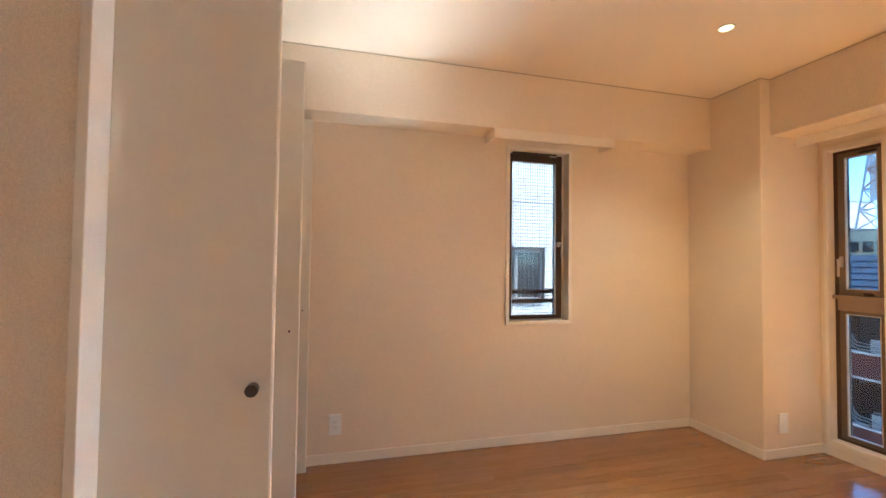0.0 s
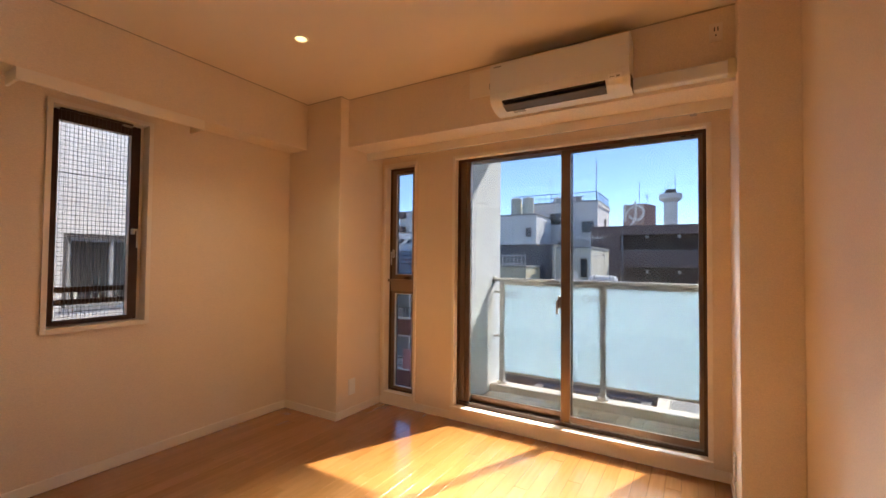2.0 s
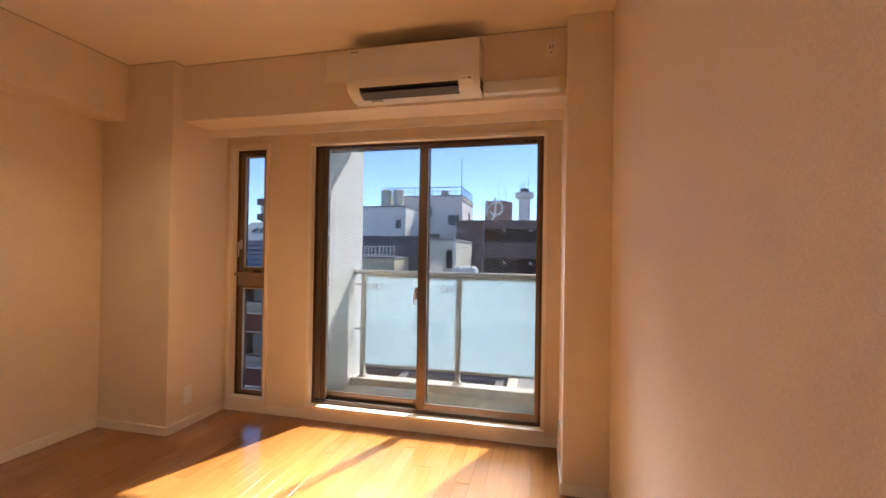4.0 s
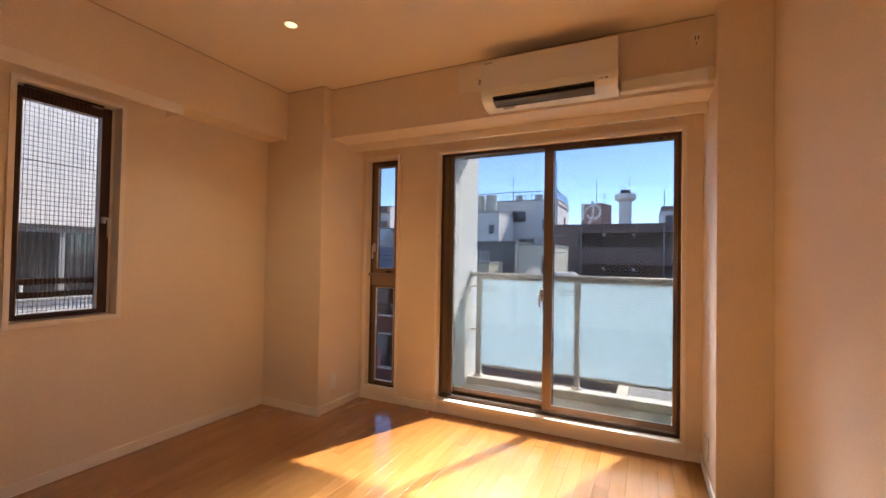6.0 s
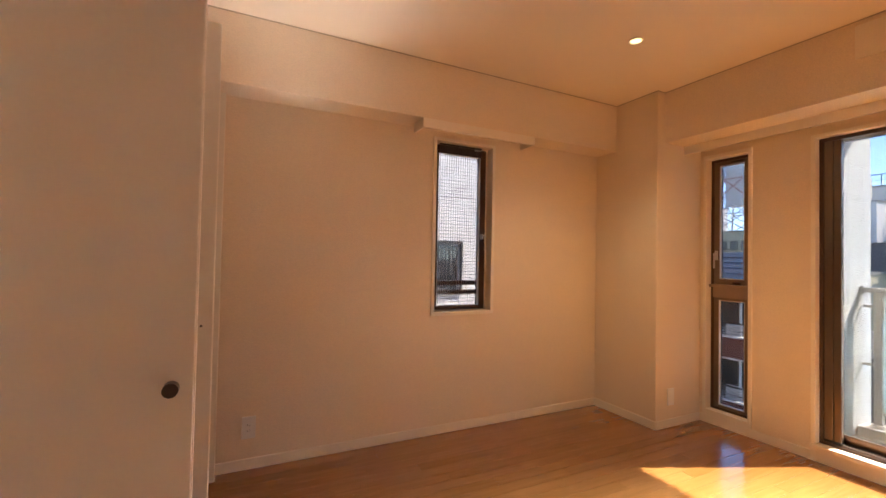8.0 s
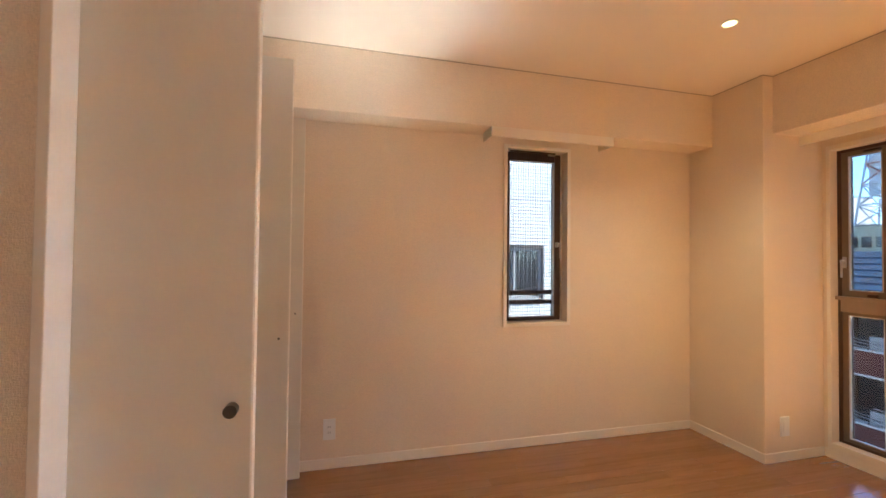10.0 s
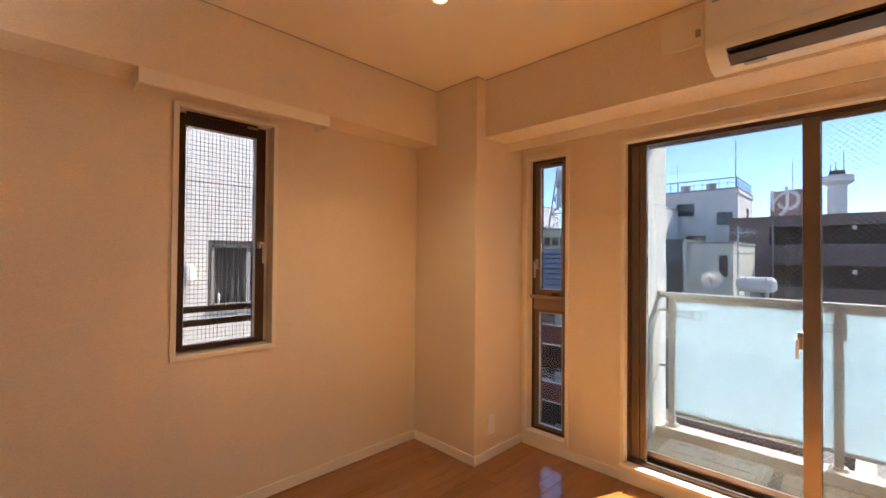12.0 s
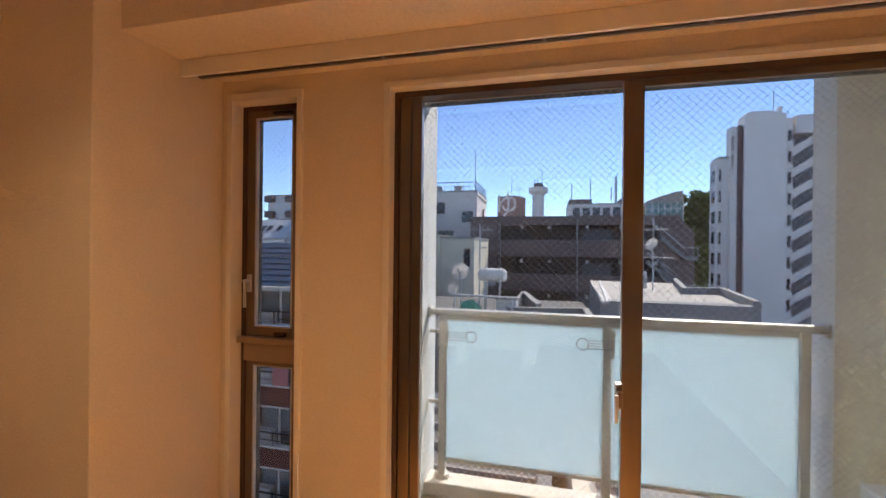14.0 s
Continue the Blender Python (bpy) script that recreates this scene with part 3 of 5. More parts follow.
def pelmets():
    a = thing("curtain_pelmet", (1.5, 2.7, 1.98), "short cream curtain pelmet above the side window", "pelmet")
    part("front_board", boxes((1.077, 1.93, 2.646, 2.658, 1.978, 2.0375), bevel=0.0015), TRIM, a)
    part("top_board", boxes((1.089, 1.918, 2.658, 2.80, 2.026, 2.0375)), TRIM, a)
    for x in (1.077, 1.918):
        bm = bmesh.new()
        prism(bm, [(x, 2.658, 1.979), (x, 2.80, 1.979), (x, 2.80, 2.0375), (x, 2.658, 2.0375)], (0.012, 0, 0))
        part("end_board", bm, TRIM, a)
    part("track", boxes((1.10, 1.91, 2.70, 2.72, 2.012, 2.026)), GREYP, a, "grey curtain track")
    b = thing("curtain_pelmet", (3.08, 1.07, 1.98), "long cream curtain pelmet above the balcony door", "pelmet")
    part("front_board", boxes((3.026, 3.038, -0.134, PY - 0.001, 1.976, BZ - 0.001), bevel=0.0015), TRIM, b)
    part("top_board", boxes((3.038, 3.16, -0.134, PY - 0.001, 2.022, BZ - 0.001)), TRIM, b)
    tb = bmesh.new()
    prism(tb, [(px, -0.12, pz) for px, pz in ((3.056, 2.022), (3.056, 1.994), (3.066, 1.994), (3.066, 2.014), (3.084, 2.014), (3.084, 1.994), (3.094, 1.994), (3.094, 2.022))], (0, PY + 0.10, 0))
    tk = part("track", tb, BRONZE, b, "brown metal curtain track")
    for px in (3.0535, 3.0945):
        part("track_lip", boxes((px, px + 0.002, -0.12, PY - 0.02, 1.991, 1.996)), GALV, tk, "bright lip of the track")
    for y in (1.55, 1.05, 0.62, 0.2, -0.02):
        bm = bmesh.new()
        rod(bm, (3.075, y, 2.013), (3.075, y, 1.985), 0.006, 10)
        part("runner", bm, GREYP, b, "small grey runner", True)
    part("end_stop", boxes((3.05, 3.1, 0.02, 0.05, 1.98, 2.004), bevel=0.004), GREYP, b)


pelmets()

# ---------------- closet with folding doors ----------------


def closet():
    for x0, x1, y0, y1, z0, z1, nm in ((-1.0, -0.98, 1.236, YN, 0, H, "wall_closet_back"),):
        structure(nm, boxes((x0, x1, y0, y1, z0, z1)), WALLPAPER, "plain papered back wall of the closet", "wall")

    def pair(y, knob, double=True, width=0.335):
        d = thing("closet_folding_door", (-0.17, y, 0.012), "white folding closet door folded open into the room" if double else "white closet door leaf standing open by the wall", "closet door", group="closet doors")
        leaves = (0.0, 0.034) if double else (0.0,)
        for k, off in enumerate(leaves):
            lf = part("leaf", boxes((-width + 0.008, -0.003 * k, y + off, y + off + 0.022, 0.012, 2.012), bevel=0.0025), DOORW, d)
            part("edge_band", boxes((-0.003 * k, 0.0015 - 0.003 * k, y + off + 0.002, y + off + 0.02, 0.014, 2.01)), TRIM, lf, "pale edge band")
        if double:
            for z in (0.25, 1.0, 1.75):
                part("hinge", boxes((-0.03, -0.006, y + 0.0225, y + 0.0335, z - 0.04, z + 0.04)), STEEL, d, "steel hinge")
        if knob:
            bm = bmesh.new()
            rod(bm, (-0.036, y, 0.922), (-0.036, y - 0.012, 0.922), 0.008, 16)
            rod(bm, (-0.036, y - 0.012, 0.922), (-0.036, y - 0.034, 0.922), 0.0135, 20)
            part("knob", bm, KNOB, d, "round brushed steel knob", True)
        else:
            bm = bmesh.new()
            rod(bm, (-0.036, y + 0.001, 0.92), (-0.036, y - 0.0006, 0.92), 0.0045, 12)
            part("screw_hole", bm, BLACKP, d, "small dark screw hole")

    pair(1.25, True)
    pair(2.012, False)
    pair(2.745, False, double=False)


closet()

# ---------------- air conditioner and its pipe cover ----------------


def air_conditioner():
    y0, y1, s0, s1 = 0.302, 1.042, 0.415, 0.975
    a = thing("air_conditioner", (2.76, 0.67, 2.05), "white wall-mounted air conditioner on the beam", "air conditioner")
    full = [(2.8155, 2.322), (2.685, 2.322), (2.664, 2.314), (2.656, 2.295), (2.654, 2.18), (2.656, 2.118), (2.664, 2.096), (2.685, 2.076), (2.72, 2.06), (2.76, 2.05), (2.8155, 2.05)]
    notch = [(2.8155, 2.322), (2.685, 2.322), (2.664, 2.314), (2.656, 2.295), (2.654, 2.18), (2.656, 2.118), (2.664, 2.098), (2.74, 2.11), (2.755, 2.07), (2.74, 2.053), (2.76, 2.05), (2.8155, 2.05)]
    bm = bmesh.new()
    for prof, a0, a1 in ((full, y0, s0), (full, s1, y1), (notch, s0, s1)):
        prism(bm, [(x, a0, z) for x, z in prof], (0, a1 - a0, 0))
    bmesh.ops.remove_doubles(bm, verts=bm.verts[:], dist=0.0003)
    body = part("body", bm, WHITE, a, smooth=True)
    part("front_panel", boxes((2.6505, 2.6535, y0 + 0.004, y1 - 0.004, 2.135, 2.305), bevel=0.001), WHITE, a, "smooth white front panel")
    part("air_outlet", boxes((2.672, 2.745, s0 + 0.001, s1 - 0.001, 2.088, 2.1005)), BLACKP, a, "dark air outlet slot")
    fl = bmesh.new()
    prism(fl, [(2.676, s0 + 0.004, 2.072), (2.684, s0 + 0.004, 2.0685), (2.752, s0 + 0.004, 2.052), (2.75, s0 + 0.004, 2.057)], (0, s1 - s0 - 0.008, 0))
    part("flap", fl, surf("flap_plastic", (0.11, 0.095, 0.085), 0.4, 0.04), a, "grey outlet flap")
    part("flap_pivot", boxes((2.69, 2.70, 0.665, 0.675, 2.07, 2.09)), BLACKP, a)
    sk = bmesh.new()
    prism(sk, [(2.6552, 0.335, 2.1185), (2.6545, 0.335, 2.1165), (2.6627, 0.335, 2.0948), (2.6838, 0.335, 2.0748), (2.6848, 0.335, 2.0758), (2.6638, 0.335, 2.0958)], (0, 0.066, 0))
    st = part("sticker", sk, SOCKETW, a, "small pale energy sticker")
    part("print", boxes((2.6575, 2.662, 0.346, 0.362, 2.1005, 2.1125)), GREYP, st, "dark printed square")
    part("print", boxes((2.6575, 2.662, 0.37, 0.394, 2.1035, 2.1065)), GREYP, st, "grey printed line")
    part("logo_bar", boxes((2.6492, 2.651, 0.972, 1.018, 2.286, 2.293)), GREYP, a, "small grey maker's mark")
    part("notch_mark", boxes((2.6492, 2.651, 0.32, 0.352, 2.25, 2.253)), TRIM, a)
    part("label", boxes((2.73, 2.76, 0.86, 0.93, 2.0475, 2.0497)), GREYP, a, "small grey label")
    part("end_gap", boxes((2.70, 2.81, y0 - 0.002, y0 + 0.001, 2.06, 2.12)), BLACKP, a, "dark pipe gap")
    d = thing("pipe_cover", (2.79, 0.08, 2.05), "long cream pipe cover beside the air conditioner", "pipe cover")
    part("duct", boxes((2.757, 2.8155, -0.105, y0 - 0.004, 2.052, 2.118), bevel=0.008), WHITE, d)
    part("elbow", boxes((2.752, 2.8155, -0.1345, -0.10, 2.047, 2.123), bevel=0.008), surf("aged_plastic", (0.68, 0.60, 0.40), 0.5), d, "yellowed end piece")
    o = thing("wall_socket", (2.81, -0.055, 2.2), "white socket plate high on the beam", "socket", group="sockets")
    part("plate", boxes((2.8105, 2.8158, -0.085, -0.03, 2.238, 2.325), bevel=0.0015), TRIM, o)
    part("insert", boxes((2.8085, 2.8106, -0.071, -0.044, 2.25, 2.312), bevel=0.0008), TRIM, o)
    for y in (-0.066, -0.052):
        part("slot", boxes((2.8076, 2.8087, y - 0.0022, y + 0.0022, 2.285, 2.304)), BLACKP, o, "dark slot")
    part("earth_hole", boxes((2.8076, 2.8087, -0.0605, -0.0545, 2.262, 2.269)), BLACKP, o, "small dark hole")
    c = thing("vent_cover", (2.81, 1.17, 2.2), "square cream cover plate beside the air conditioner", "cover plate")
    part("plate", boxes((2.808, 2.8158, 1.085, 1.255, 2.205, 2.372), bevel=0.003), TRIM, c)
    part("slider", boxes((2.803, 2.808, 1.095, 1.115, 2.24, 2.275), bevel=0.002), GREYP, c, "small grey slider")


air_conditioner()

# ---------------- sockets, downlight ----------------


def socket(at, axis, holes=True, label="white double socket on the wall near the floor"):
    """A socket plate with its face towards -y (axis 'y'), or +y (axis '-y')."""
    x, y, z = at
    s = -1 if axis == "y" else 1
    o = thing("wall_socket", at, label, "socket", group="sockets")
    part("plate", boxes((x - 0.035, x + 0.035, *sorted((y, y + s * 0.009)), z - 0.06, z + 0.06), bevel=0.002), SOCKETW, o)
    part("insert", boxes((x - 0.017, x + 0.017, *sorted((y + s * 0.008, y + s * 0.011)), z - 0.034, z + 0.034), bevel=0.001), SOCKETW, o)
    if holes:
        for dz in (0.016, -0.016):
            for dx in (-0.006, 0.006):
                part("slot", boxes((x + dx - 0.0012, x + dx + 0.0012, *sorted((y + s * 0.0105, y + s * 0.0116)), z + dz - 0.004, z + dz + 0.004)), BLACKP, o, "dark slot")


socket((0.157, YN, 0.228), "y")
socket((2.89, PY, 0.215), "y", False, "blank white plate on the corner pillar")
socket((2.99, -0.135, 0.19), "-y", True, "white socket on the pillar beside the balcony door")


def downlight():
    x, y = 2.021, 1.895
    d = thing("downlight", (x, y, H), "small recessed ceiling downlight, lit warm", "downlight")
    bm = bmesh.new()
    seg = 32
    rings = []
    for r, z in ((0.040, H + 0.0005), (0.040, H - 0.004), (0.036, H - 0.006), (0.030, H - 0.003)):
        rings.append([bm.verts.new((x + r * math.cos(2 * math.pi * i / seg), y + r * math.sin(2 * math.pi * i / seg), z)) for i in range(seg)])
    for a, b in zip(rings, rings[1:]):
        for i in range(seg):
            bm.faces.new((a[i], a[(i + 1) % seg], b[(i + 1) % seg], b[i]))
    part("ring", bm, WHITE, d, "white rim", True)
    bm = bmesh.new()
    rod(bm, (x, y, H - 0.0022), (x, y, H - 0.0005), 0.031, 32)
    part("bulb", bm, BULB, d, "glowing warm lens")


downlight()
ob, dat = lamp("downlight_lamp", "SPOT", 3.4, (1.0, 0.74, 0.42), look((2.021, 1.895, H - 0.012), (2.021, 1.895, 0)))
dat.spot_size, dat.spot_blend, dat.shadow_soft_size = radians(120), 0.8, 0.03

# ---------------- balcony ----------------
FZ = -0.06


def balcony():
    structure("balcony_slab", boxes((XE + T, 4.46, -0.45, 1.88, -0.35, FZ - 0.012)), BGROUT, "balcony slab with tile joints", "floor")
    structure("wall_balcony_north", boxes((XE + T, 4.46, 1.74, 1.88, -0.35, 2.42)), RENDERW, "white rendered balcony side wall", "wall")
    structure("wall_balcony_south", boxes((XE + T, 4.45, -0.46, -0.315, -0.35, 2.42)), RENDERW, "white rendered balcony partition wall", "wall")
    pb = thing("partition_board", (3.76, -0.308, FZ), "beige partition board covering the balcony side wall", "partition board")
    part("board", boxes((XE + T + 0.002, 4.248, -0.3148, -0.306, FZ + 0.005, 2.418), bevel=0.002), PARTB, pb)
    structure("balcony_ceiling", boxes((XE + T, 4.47, -0.6, 2.1, 2.42, 2.62)), RENDERW, "white slab of the balcony above", "ceiling")
    structure("kerb", boxes((4.222, 4.368, -0.304, 1.738, -0.2, 0.0), bevel=0.008), CONC, "pale concrete kerb under the railing", "kerb")
    structure("outer_wall", boxes((XE + 0.002, XE + T + 0.008, 1.88, YN + T + 0.01, -10, 0.05), (XE + 0.002, XE + T + 0.008, 1.88, YN + T + 0.01, 2.0, 4.0)), RENDERW, "white rendered outer wall", "wall")
    r = thing("balcony_railing", (4.31, 0.72, 0.0), "aluminium balcony railing with frosted glass panels", "railing")
    part("top_rail", boxes((4.275, 4.345, -0.30, 1.735, 0.982, 1.018), bevel=0.008), RAILM, r, smooth=True)
    part("end_bracket", boxes((4.28, 4.34, -0.3145, -0.298, 0.965, 1.03), bevel=0.004), RAILM, r)
    part("end_bracket", boxes((4.28, 4.34, 1.72, 1.739, 0.965, 1.03), bevel=0.004), RAILM, r)
    posts = (1.647, 0.713, -0.213)
    for y in posts:
        p = part("post", boxes((4.285, 4.335, y - 0.022, y + 0.022, 0.0, 0.982), bevel=0.004), RAILM, r)
        bm = bmesh.new()
        rod(bm, (4.31, y, 0.0), (4.31, y, 0.022), 0.052, 20, 0.04)
        part("foot", bm, RAILM, p, "round foot", True)
    for a, b in ((posts[1], posts[0]), (posts[2], posts[1])):
        part("lower_rail", boxes((4.295, 4.325, a + 0.022, b - 0.022, 0.096, 0.12), bevel=0.003), RAILM, r)
        part("upper_rail", boxes((4.297, 4.323, a + 0.022, b - 0.022, 0.955, 0.982)), RAILM, r)
        part("glass_panel", boxes((4.306, 4.314, a + 0.022, b - 0.022, 0.115, 0.958)), FROST, r, "milky frosted glass panel")
    for z in (0.45, 0.88):
        part("short_bar", boxes((4.3, 4.32, 1.669, 1.735, z - 0.01, z + 0.01)), RAILM, r)
    part("lower_rail", boxes((4.295, 4.325, -0.30, posts[2] - 0.022, 0.088, 0.118)), RAILM, r)

    # folding brackets for a laundry pole
    def bracket(y, s):
        o = thing("laundry_bracket", (4.27, y, 0.86), "folded metal laundry pole bracket on the railing post", "laundry bracket", group="laundry brackets")
        part("plate", boxes((4.272, 4.285, y - 0.014, y + 0.014, 0.79, 0.94), bevel=0.003), RAILM, o)
        ends = y + s * 0.135
        for z in (0.84, 0.855, 0.87, 0.885):
            bm = bmesh.new()
            rod(bm, (4.266, y, z), (4.266, ends, z), 0.0028, 8)
            part("arm", bm, GREYP, o, smooth=True)
        bm = bmesh.new()
        seg, ring = 28, []
        for i in range(seg):
            a = 2 * math.pi * i / seg
            c = Vector((4.266, ends + s * 0.02 + 0.032 * math.cos(a), 0.8625 + 0.032 * math.sin(a)))
            out = Vector((0, math.cos(a), math.sin(a)))
            ring.append([bm.verts.new(c + out * 0.004 * math.cos(b) + Vector((0.004 * math.sin(b), 0, 0))) for b in (0, 1.571, 3.142, 4.712)])
        for i in range(seg):
            a, b = ring[i], ring[(i + 1) % seg]
            for k in range(4):
                bm.faces.new((a[k], a[(k + 1) % 4], b[(k + 1) % 4], b[k]))
        part("ring", bm, GREYP, o, "ring for the pole", True)

    bracket(1.625, -1)
    bracket(0.69, 1)

    # escape hatch in the floor
    h = thing("escape_hatch", (3.9, 1.32, FZ), "pale steel escape hatch lid on the balcony floor", "hatch")
    part("rim", boxes((3.64, 4.18, 1.01, 1.63, FZ - 0.01, FZ + 0.008), bevel=0.003), HATCHM, h, "flat steel rim")
    lid = part("lid", boxes((3.665, 4.155, 1.035, 1.605, FZ + 0.004, FZ + 0.022), bevel=0.006), HATCHM, h)
    rib = [(4.08, 4.088, 1.10, 1.18), (4.02, 4.08, 1.18, 1.188), (4.06, 4.068, 1.24, 1.38), (4.0, 4.06, 1.30, 1.308), (4.08, 4.088, 1.46, 1.54), (4.02, 4.08, 1.54, 1.548), (3.95, 3.958, 1.10, 1.36), (3.96, 4.0, 1.36, 1.368), (3.93, 3.938, 1.40, 1.54), (3.70, 3.708, 1.06, 1.14), (3.70, 4.10, 1.06, 1.067)]
    for x0, x1, y0, y1 in rib:
        part("rib", boxes((x0, x1, y0, y1, FZ + 0.0215, FZ + 0.0265), bevel=0.0015), GREYP, lid)
    plate = part("marking", boxes((3.73, 3.86, 1.17, 1.52, FZ + 0.0215, FZ + 0.0232)), YELLOW, lid, "worn yellow notice")
    for k in range(7):
        y = 1.48 - k * 0.042
        part("print", boxes((3.775 + 0.012 * (k % 2), 3.815 + 0.008 * (k % 3), y - 0.014, y + 0.012, FZ + 0.0228, FZ + 0.0240)), GREYP, plate, "worn dark lettering")
    part("marking", boxes((4.10, 4.125, 1.09, 1.15, FZ + 0.0215, FZ + 0.0232)), YELLOW, lid, "small yellow mark")
    # outdoor unit beside the partition
    u = thing("outdoor_unit", (3.58, -0.2, FZ), "pale outdoor air-conditioning unit on the balcony", "outdoor unit")
    part("casing", boxes((3.43, 3.73, -0.31, -0.1, FZ + 0.03, 0.53), bevel=0.012), WHITE, u)
    for z in range(9):
        part("grille_slat", boxes((3.46, 3.70, -0.1, -0.094, 0.07 + z * 0.048, 0.08 + z * 0.048)), WHITE, u)
    for x in (3.48, 3.68):
        part("foot", boxes((x - 0.03, x + 0.03, -0.3, -0.11, FZ - 0.001, FZ + 0.03)), BLACKP, u)


balcony()

# ---------------- outside ----------------
GZ = -10.5
structure("ground", boxes((-2500, 2500, -2500, 2500, GZ - 1, GZ)), GROUNDM, "dark asphalt and paving far below", "ground")


def facade_window(parent, face, p, u0, u1, z0, z1, split=2, glass=None, frame=0.06):
    """A window in a wall. face 'x': wall of constant x=p facing -x; 'y': constant y=p facing -y; 'Y': facing +y."""
    def b(d0, d1, a, c, e, f):
        if face == "x":
            return (p - d1, p - d0, a, c, e, f)
        s = (p - d1, p - d0) if face == "y" else (p + d0, p + d1)
        return (a, c, *s, e, f)
    bars = [b(-0.05, 0.05, u0, u0 + frame, z0, z1), b(-0.05, 0.05, u1 - frame, u1, z0, z1), b(-0.05, 0.05, u0 + frame, u1 - frame, z0, z0 + frame), b(-0.05, 0.05, u0 + frame, u1 - frame, z1 - frame, z1)]
    for k in range(1, split):
        c = u0 + (u1 - u0) * k / split
        bars.append(b(-0.05, 0.04, c - frame / 2, c + frame / 2, z0 + frame, z1 - frame))
    w = part("window", boxes(*bars), DARKFRAME, parent, "dark window frame")
    part("pane", boxes(b(-0.04, 0.015, u0 + 0.02, u1 - 0.02, z0 + 0.02, z1 - 0.02)), glass or DARKGLASS, w, "dark reflecting pane")
    return w


def building(name, x0, x1, y0, y1, z1, wall, label, parapet=0.0, roof=None):
    g = thing(name, ((x0 + x1) / 2, (y0 + y1) / 2, GZ), label, "building")
    part("wall", boxes((x0, x1, y0, y1, GZ, z1)), wall, g)
    r = roof or ROOFG
    if parapet:
        p = 0.22
        part("roof", boxes((x0 + p, x1 - p, y0 + p, y1 - p, z1, z1 + 0.02)), r, g)
        part("parapet", boxes((x0, x0 + p, y0, y1, z1, z1 + parapet), (x1 - p, x1, y0, y1, z1, z1 + parapet), (x0 + p, x1 - p, y0, y0 + p, z1, z1 + parapet), (x0 + p, x1 - p, y1 - p, y1, z1, z1 + parapet)), wall, g)
    else:
        part("roof", boxes((x0 - 0.05, x1 + 0.05, y0 - 0.05, y1 + 0.05, z1, z1 + 0.12)), r, g)
    return g


def mast(at, top, r=0.03, label="thin steel roof mast"):
    m = thing("roof_mast", at, label, "mast", group="roof masts")
    bm = bmesh.new()
    rod(bm, at, (at[0], at[1], top), r, 8)
    part("pole", bm, GALV, m)
    return m


def aerial(at, top, arms, label="television aerial on a roof mast", turn=0.2):
    """A mast with yagi booms. arms: (height, length, elements)."""
    m = thing("tv_aerial", at, label, "aerial", group="aerials")
    bm = bmesh.new()
    rod(bm, at, (at[0], at[1], top), 0.028, 8)
    part("pole", bm, GALV, m)
    d = Vector((math.sin(turn), math.cos(turn), 0))
    side = Vector((d.y, -d.x, 0))
    for z, length, count in arms:
        c = Vector((at[0], at[1], z))
        bm = bmesh.new()
        rod(bm, c - d * length * 0.5, c + d * length * 0.5, 0.016, 6)
        boom = part("boom", bm, GALV, m)
        for i in range(count):
            q = c + d * length * (i / max(count - 1, 1) - 0.5)
            bm = bmesh.new()
            e = 0.16 + 0.05 * (i % 3)
            rod(bm, q - side * e + Vector((0, 0, 0.02)), q + side * e + Vector((0, 0, 0.02)), 0.01, 5)
            rod(bm, q - Vector((0, 0, e * 0.6)), q + Vector((0, 0, e * 0.6)), 0.009, 5)
            part("element", bm, GALV, boom)
    return m


def dish(c, r, to, label="grey satellite dish on a short pole", base=0.6):
    m = thing("satellite_dish", (c[0], c[1], c[2] - base), label, "satellite dish", group="satellite dishes")
    c = Vector(c)
    d = Vector(to).normalized()
    rot = d.to_track_quat("Z", "Y").to_matrix().to_4x4()
    bm = bmesh.new()
    seg, rings = 24, []
    for k in range(6):
        rr = r * k / 5
        rings.append([bm.verts.new(Matrix.Translation(c) @ rot @ Vector((rr * math.cos(2 * math.pi * i / seg), rr * math.sin(2 * math.pi * i / seg), 0.28 * rr * rr / r))) for i in range(seg)] if k else [bm.verts.new(c)])
    for i in range(seg):
        bm.faces.new((rings[0][0], rings[1][i], rings[1][(i + 1) % seg]))
        for k in range(1, 5):
            bm.faces.new((rings[k][i], rings[k + 1][i], rings[k + 1][(i + 1) % seg], rings[k][(i + 1) % seg]))
    bmesh.ops.solidify(bm, geom=bm.faces[:], thickness=0.012)
    part("reflector", bm, WHITEB, m, smooth=True)
    bm = bmesh.new()
    rod(bm, (c.x + 0.03, c.y, c.z - base), (c.x + 0.03, c.y, c.z), 0.025, 8)
    part("pole", bm, GALV, m)
    bm = bmesh.new()
    rod(bm, c - Vector((0, 0, r * 0.8)), c + d * r * 0.9, 0.012, 6)
    rod(bm, c + d * r * 0.86, c + d * r * 1.04, 0.04, 8)
    part("feed_arm", bm, GREYP, m)


def ac_box(at, label="pale outdoor unit on a roof", w=0.8, h=0.62, d=0.3):
    x, y, z = at
    o = thing("roof_unit", at, label, "outdoor unit", group="roof units")
    part("casing", boxes((x - d / 2, x + d / 2, y - w / 2, y + w / 2, z, z + h), bevel=0.015), WHITEB, o)
    bm = bmesh.new()
    rod(bm, (x - d / 2 - 0.012, y - w * 0.12, z + h / 2), (x - d / 2 + 0.005, y - w * 0.12, z + h / 2), h * 0.36, 20)
    part("fan_grille", bm, GREYP, o, "round dark fan grille")


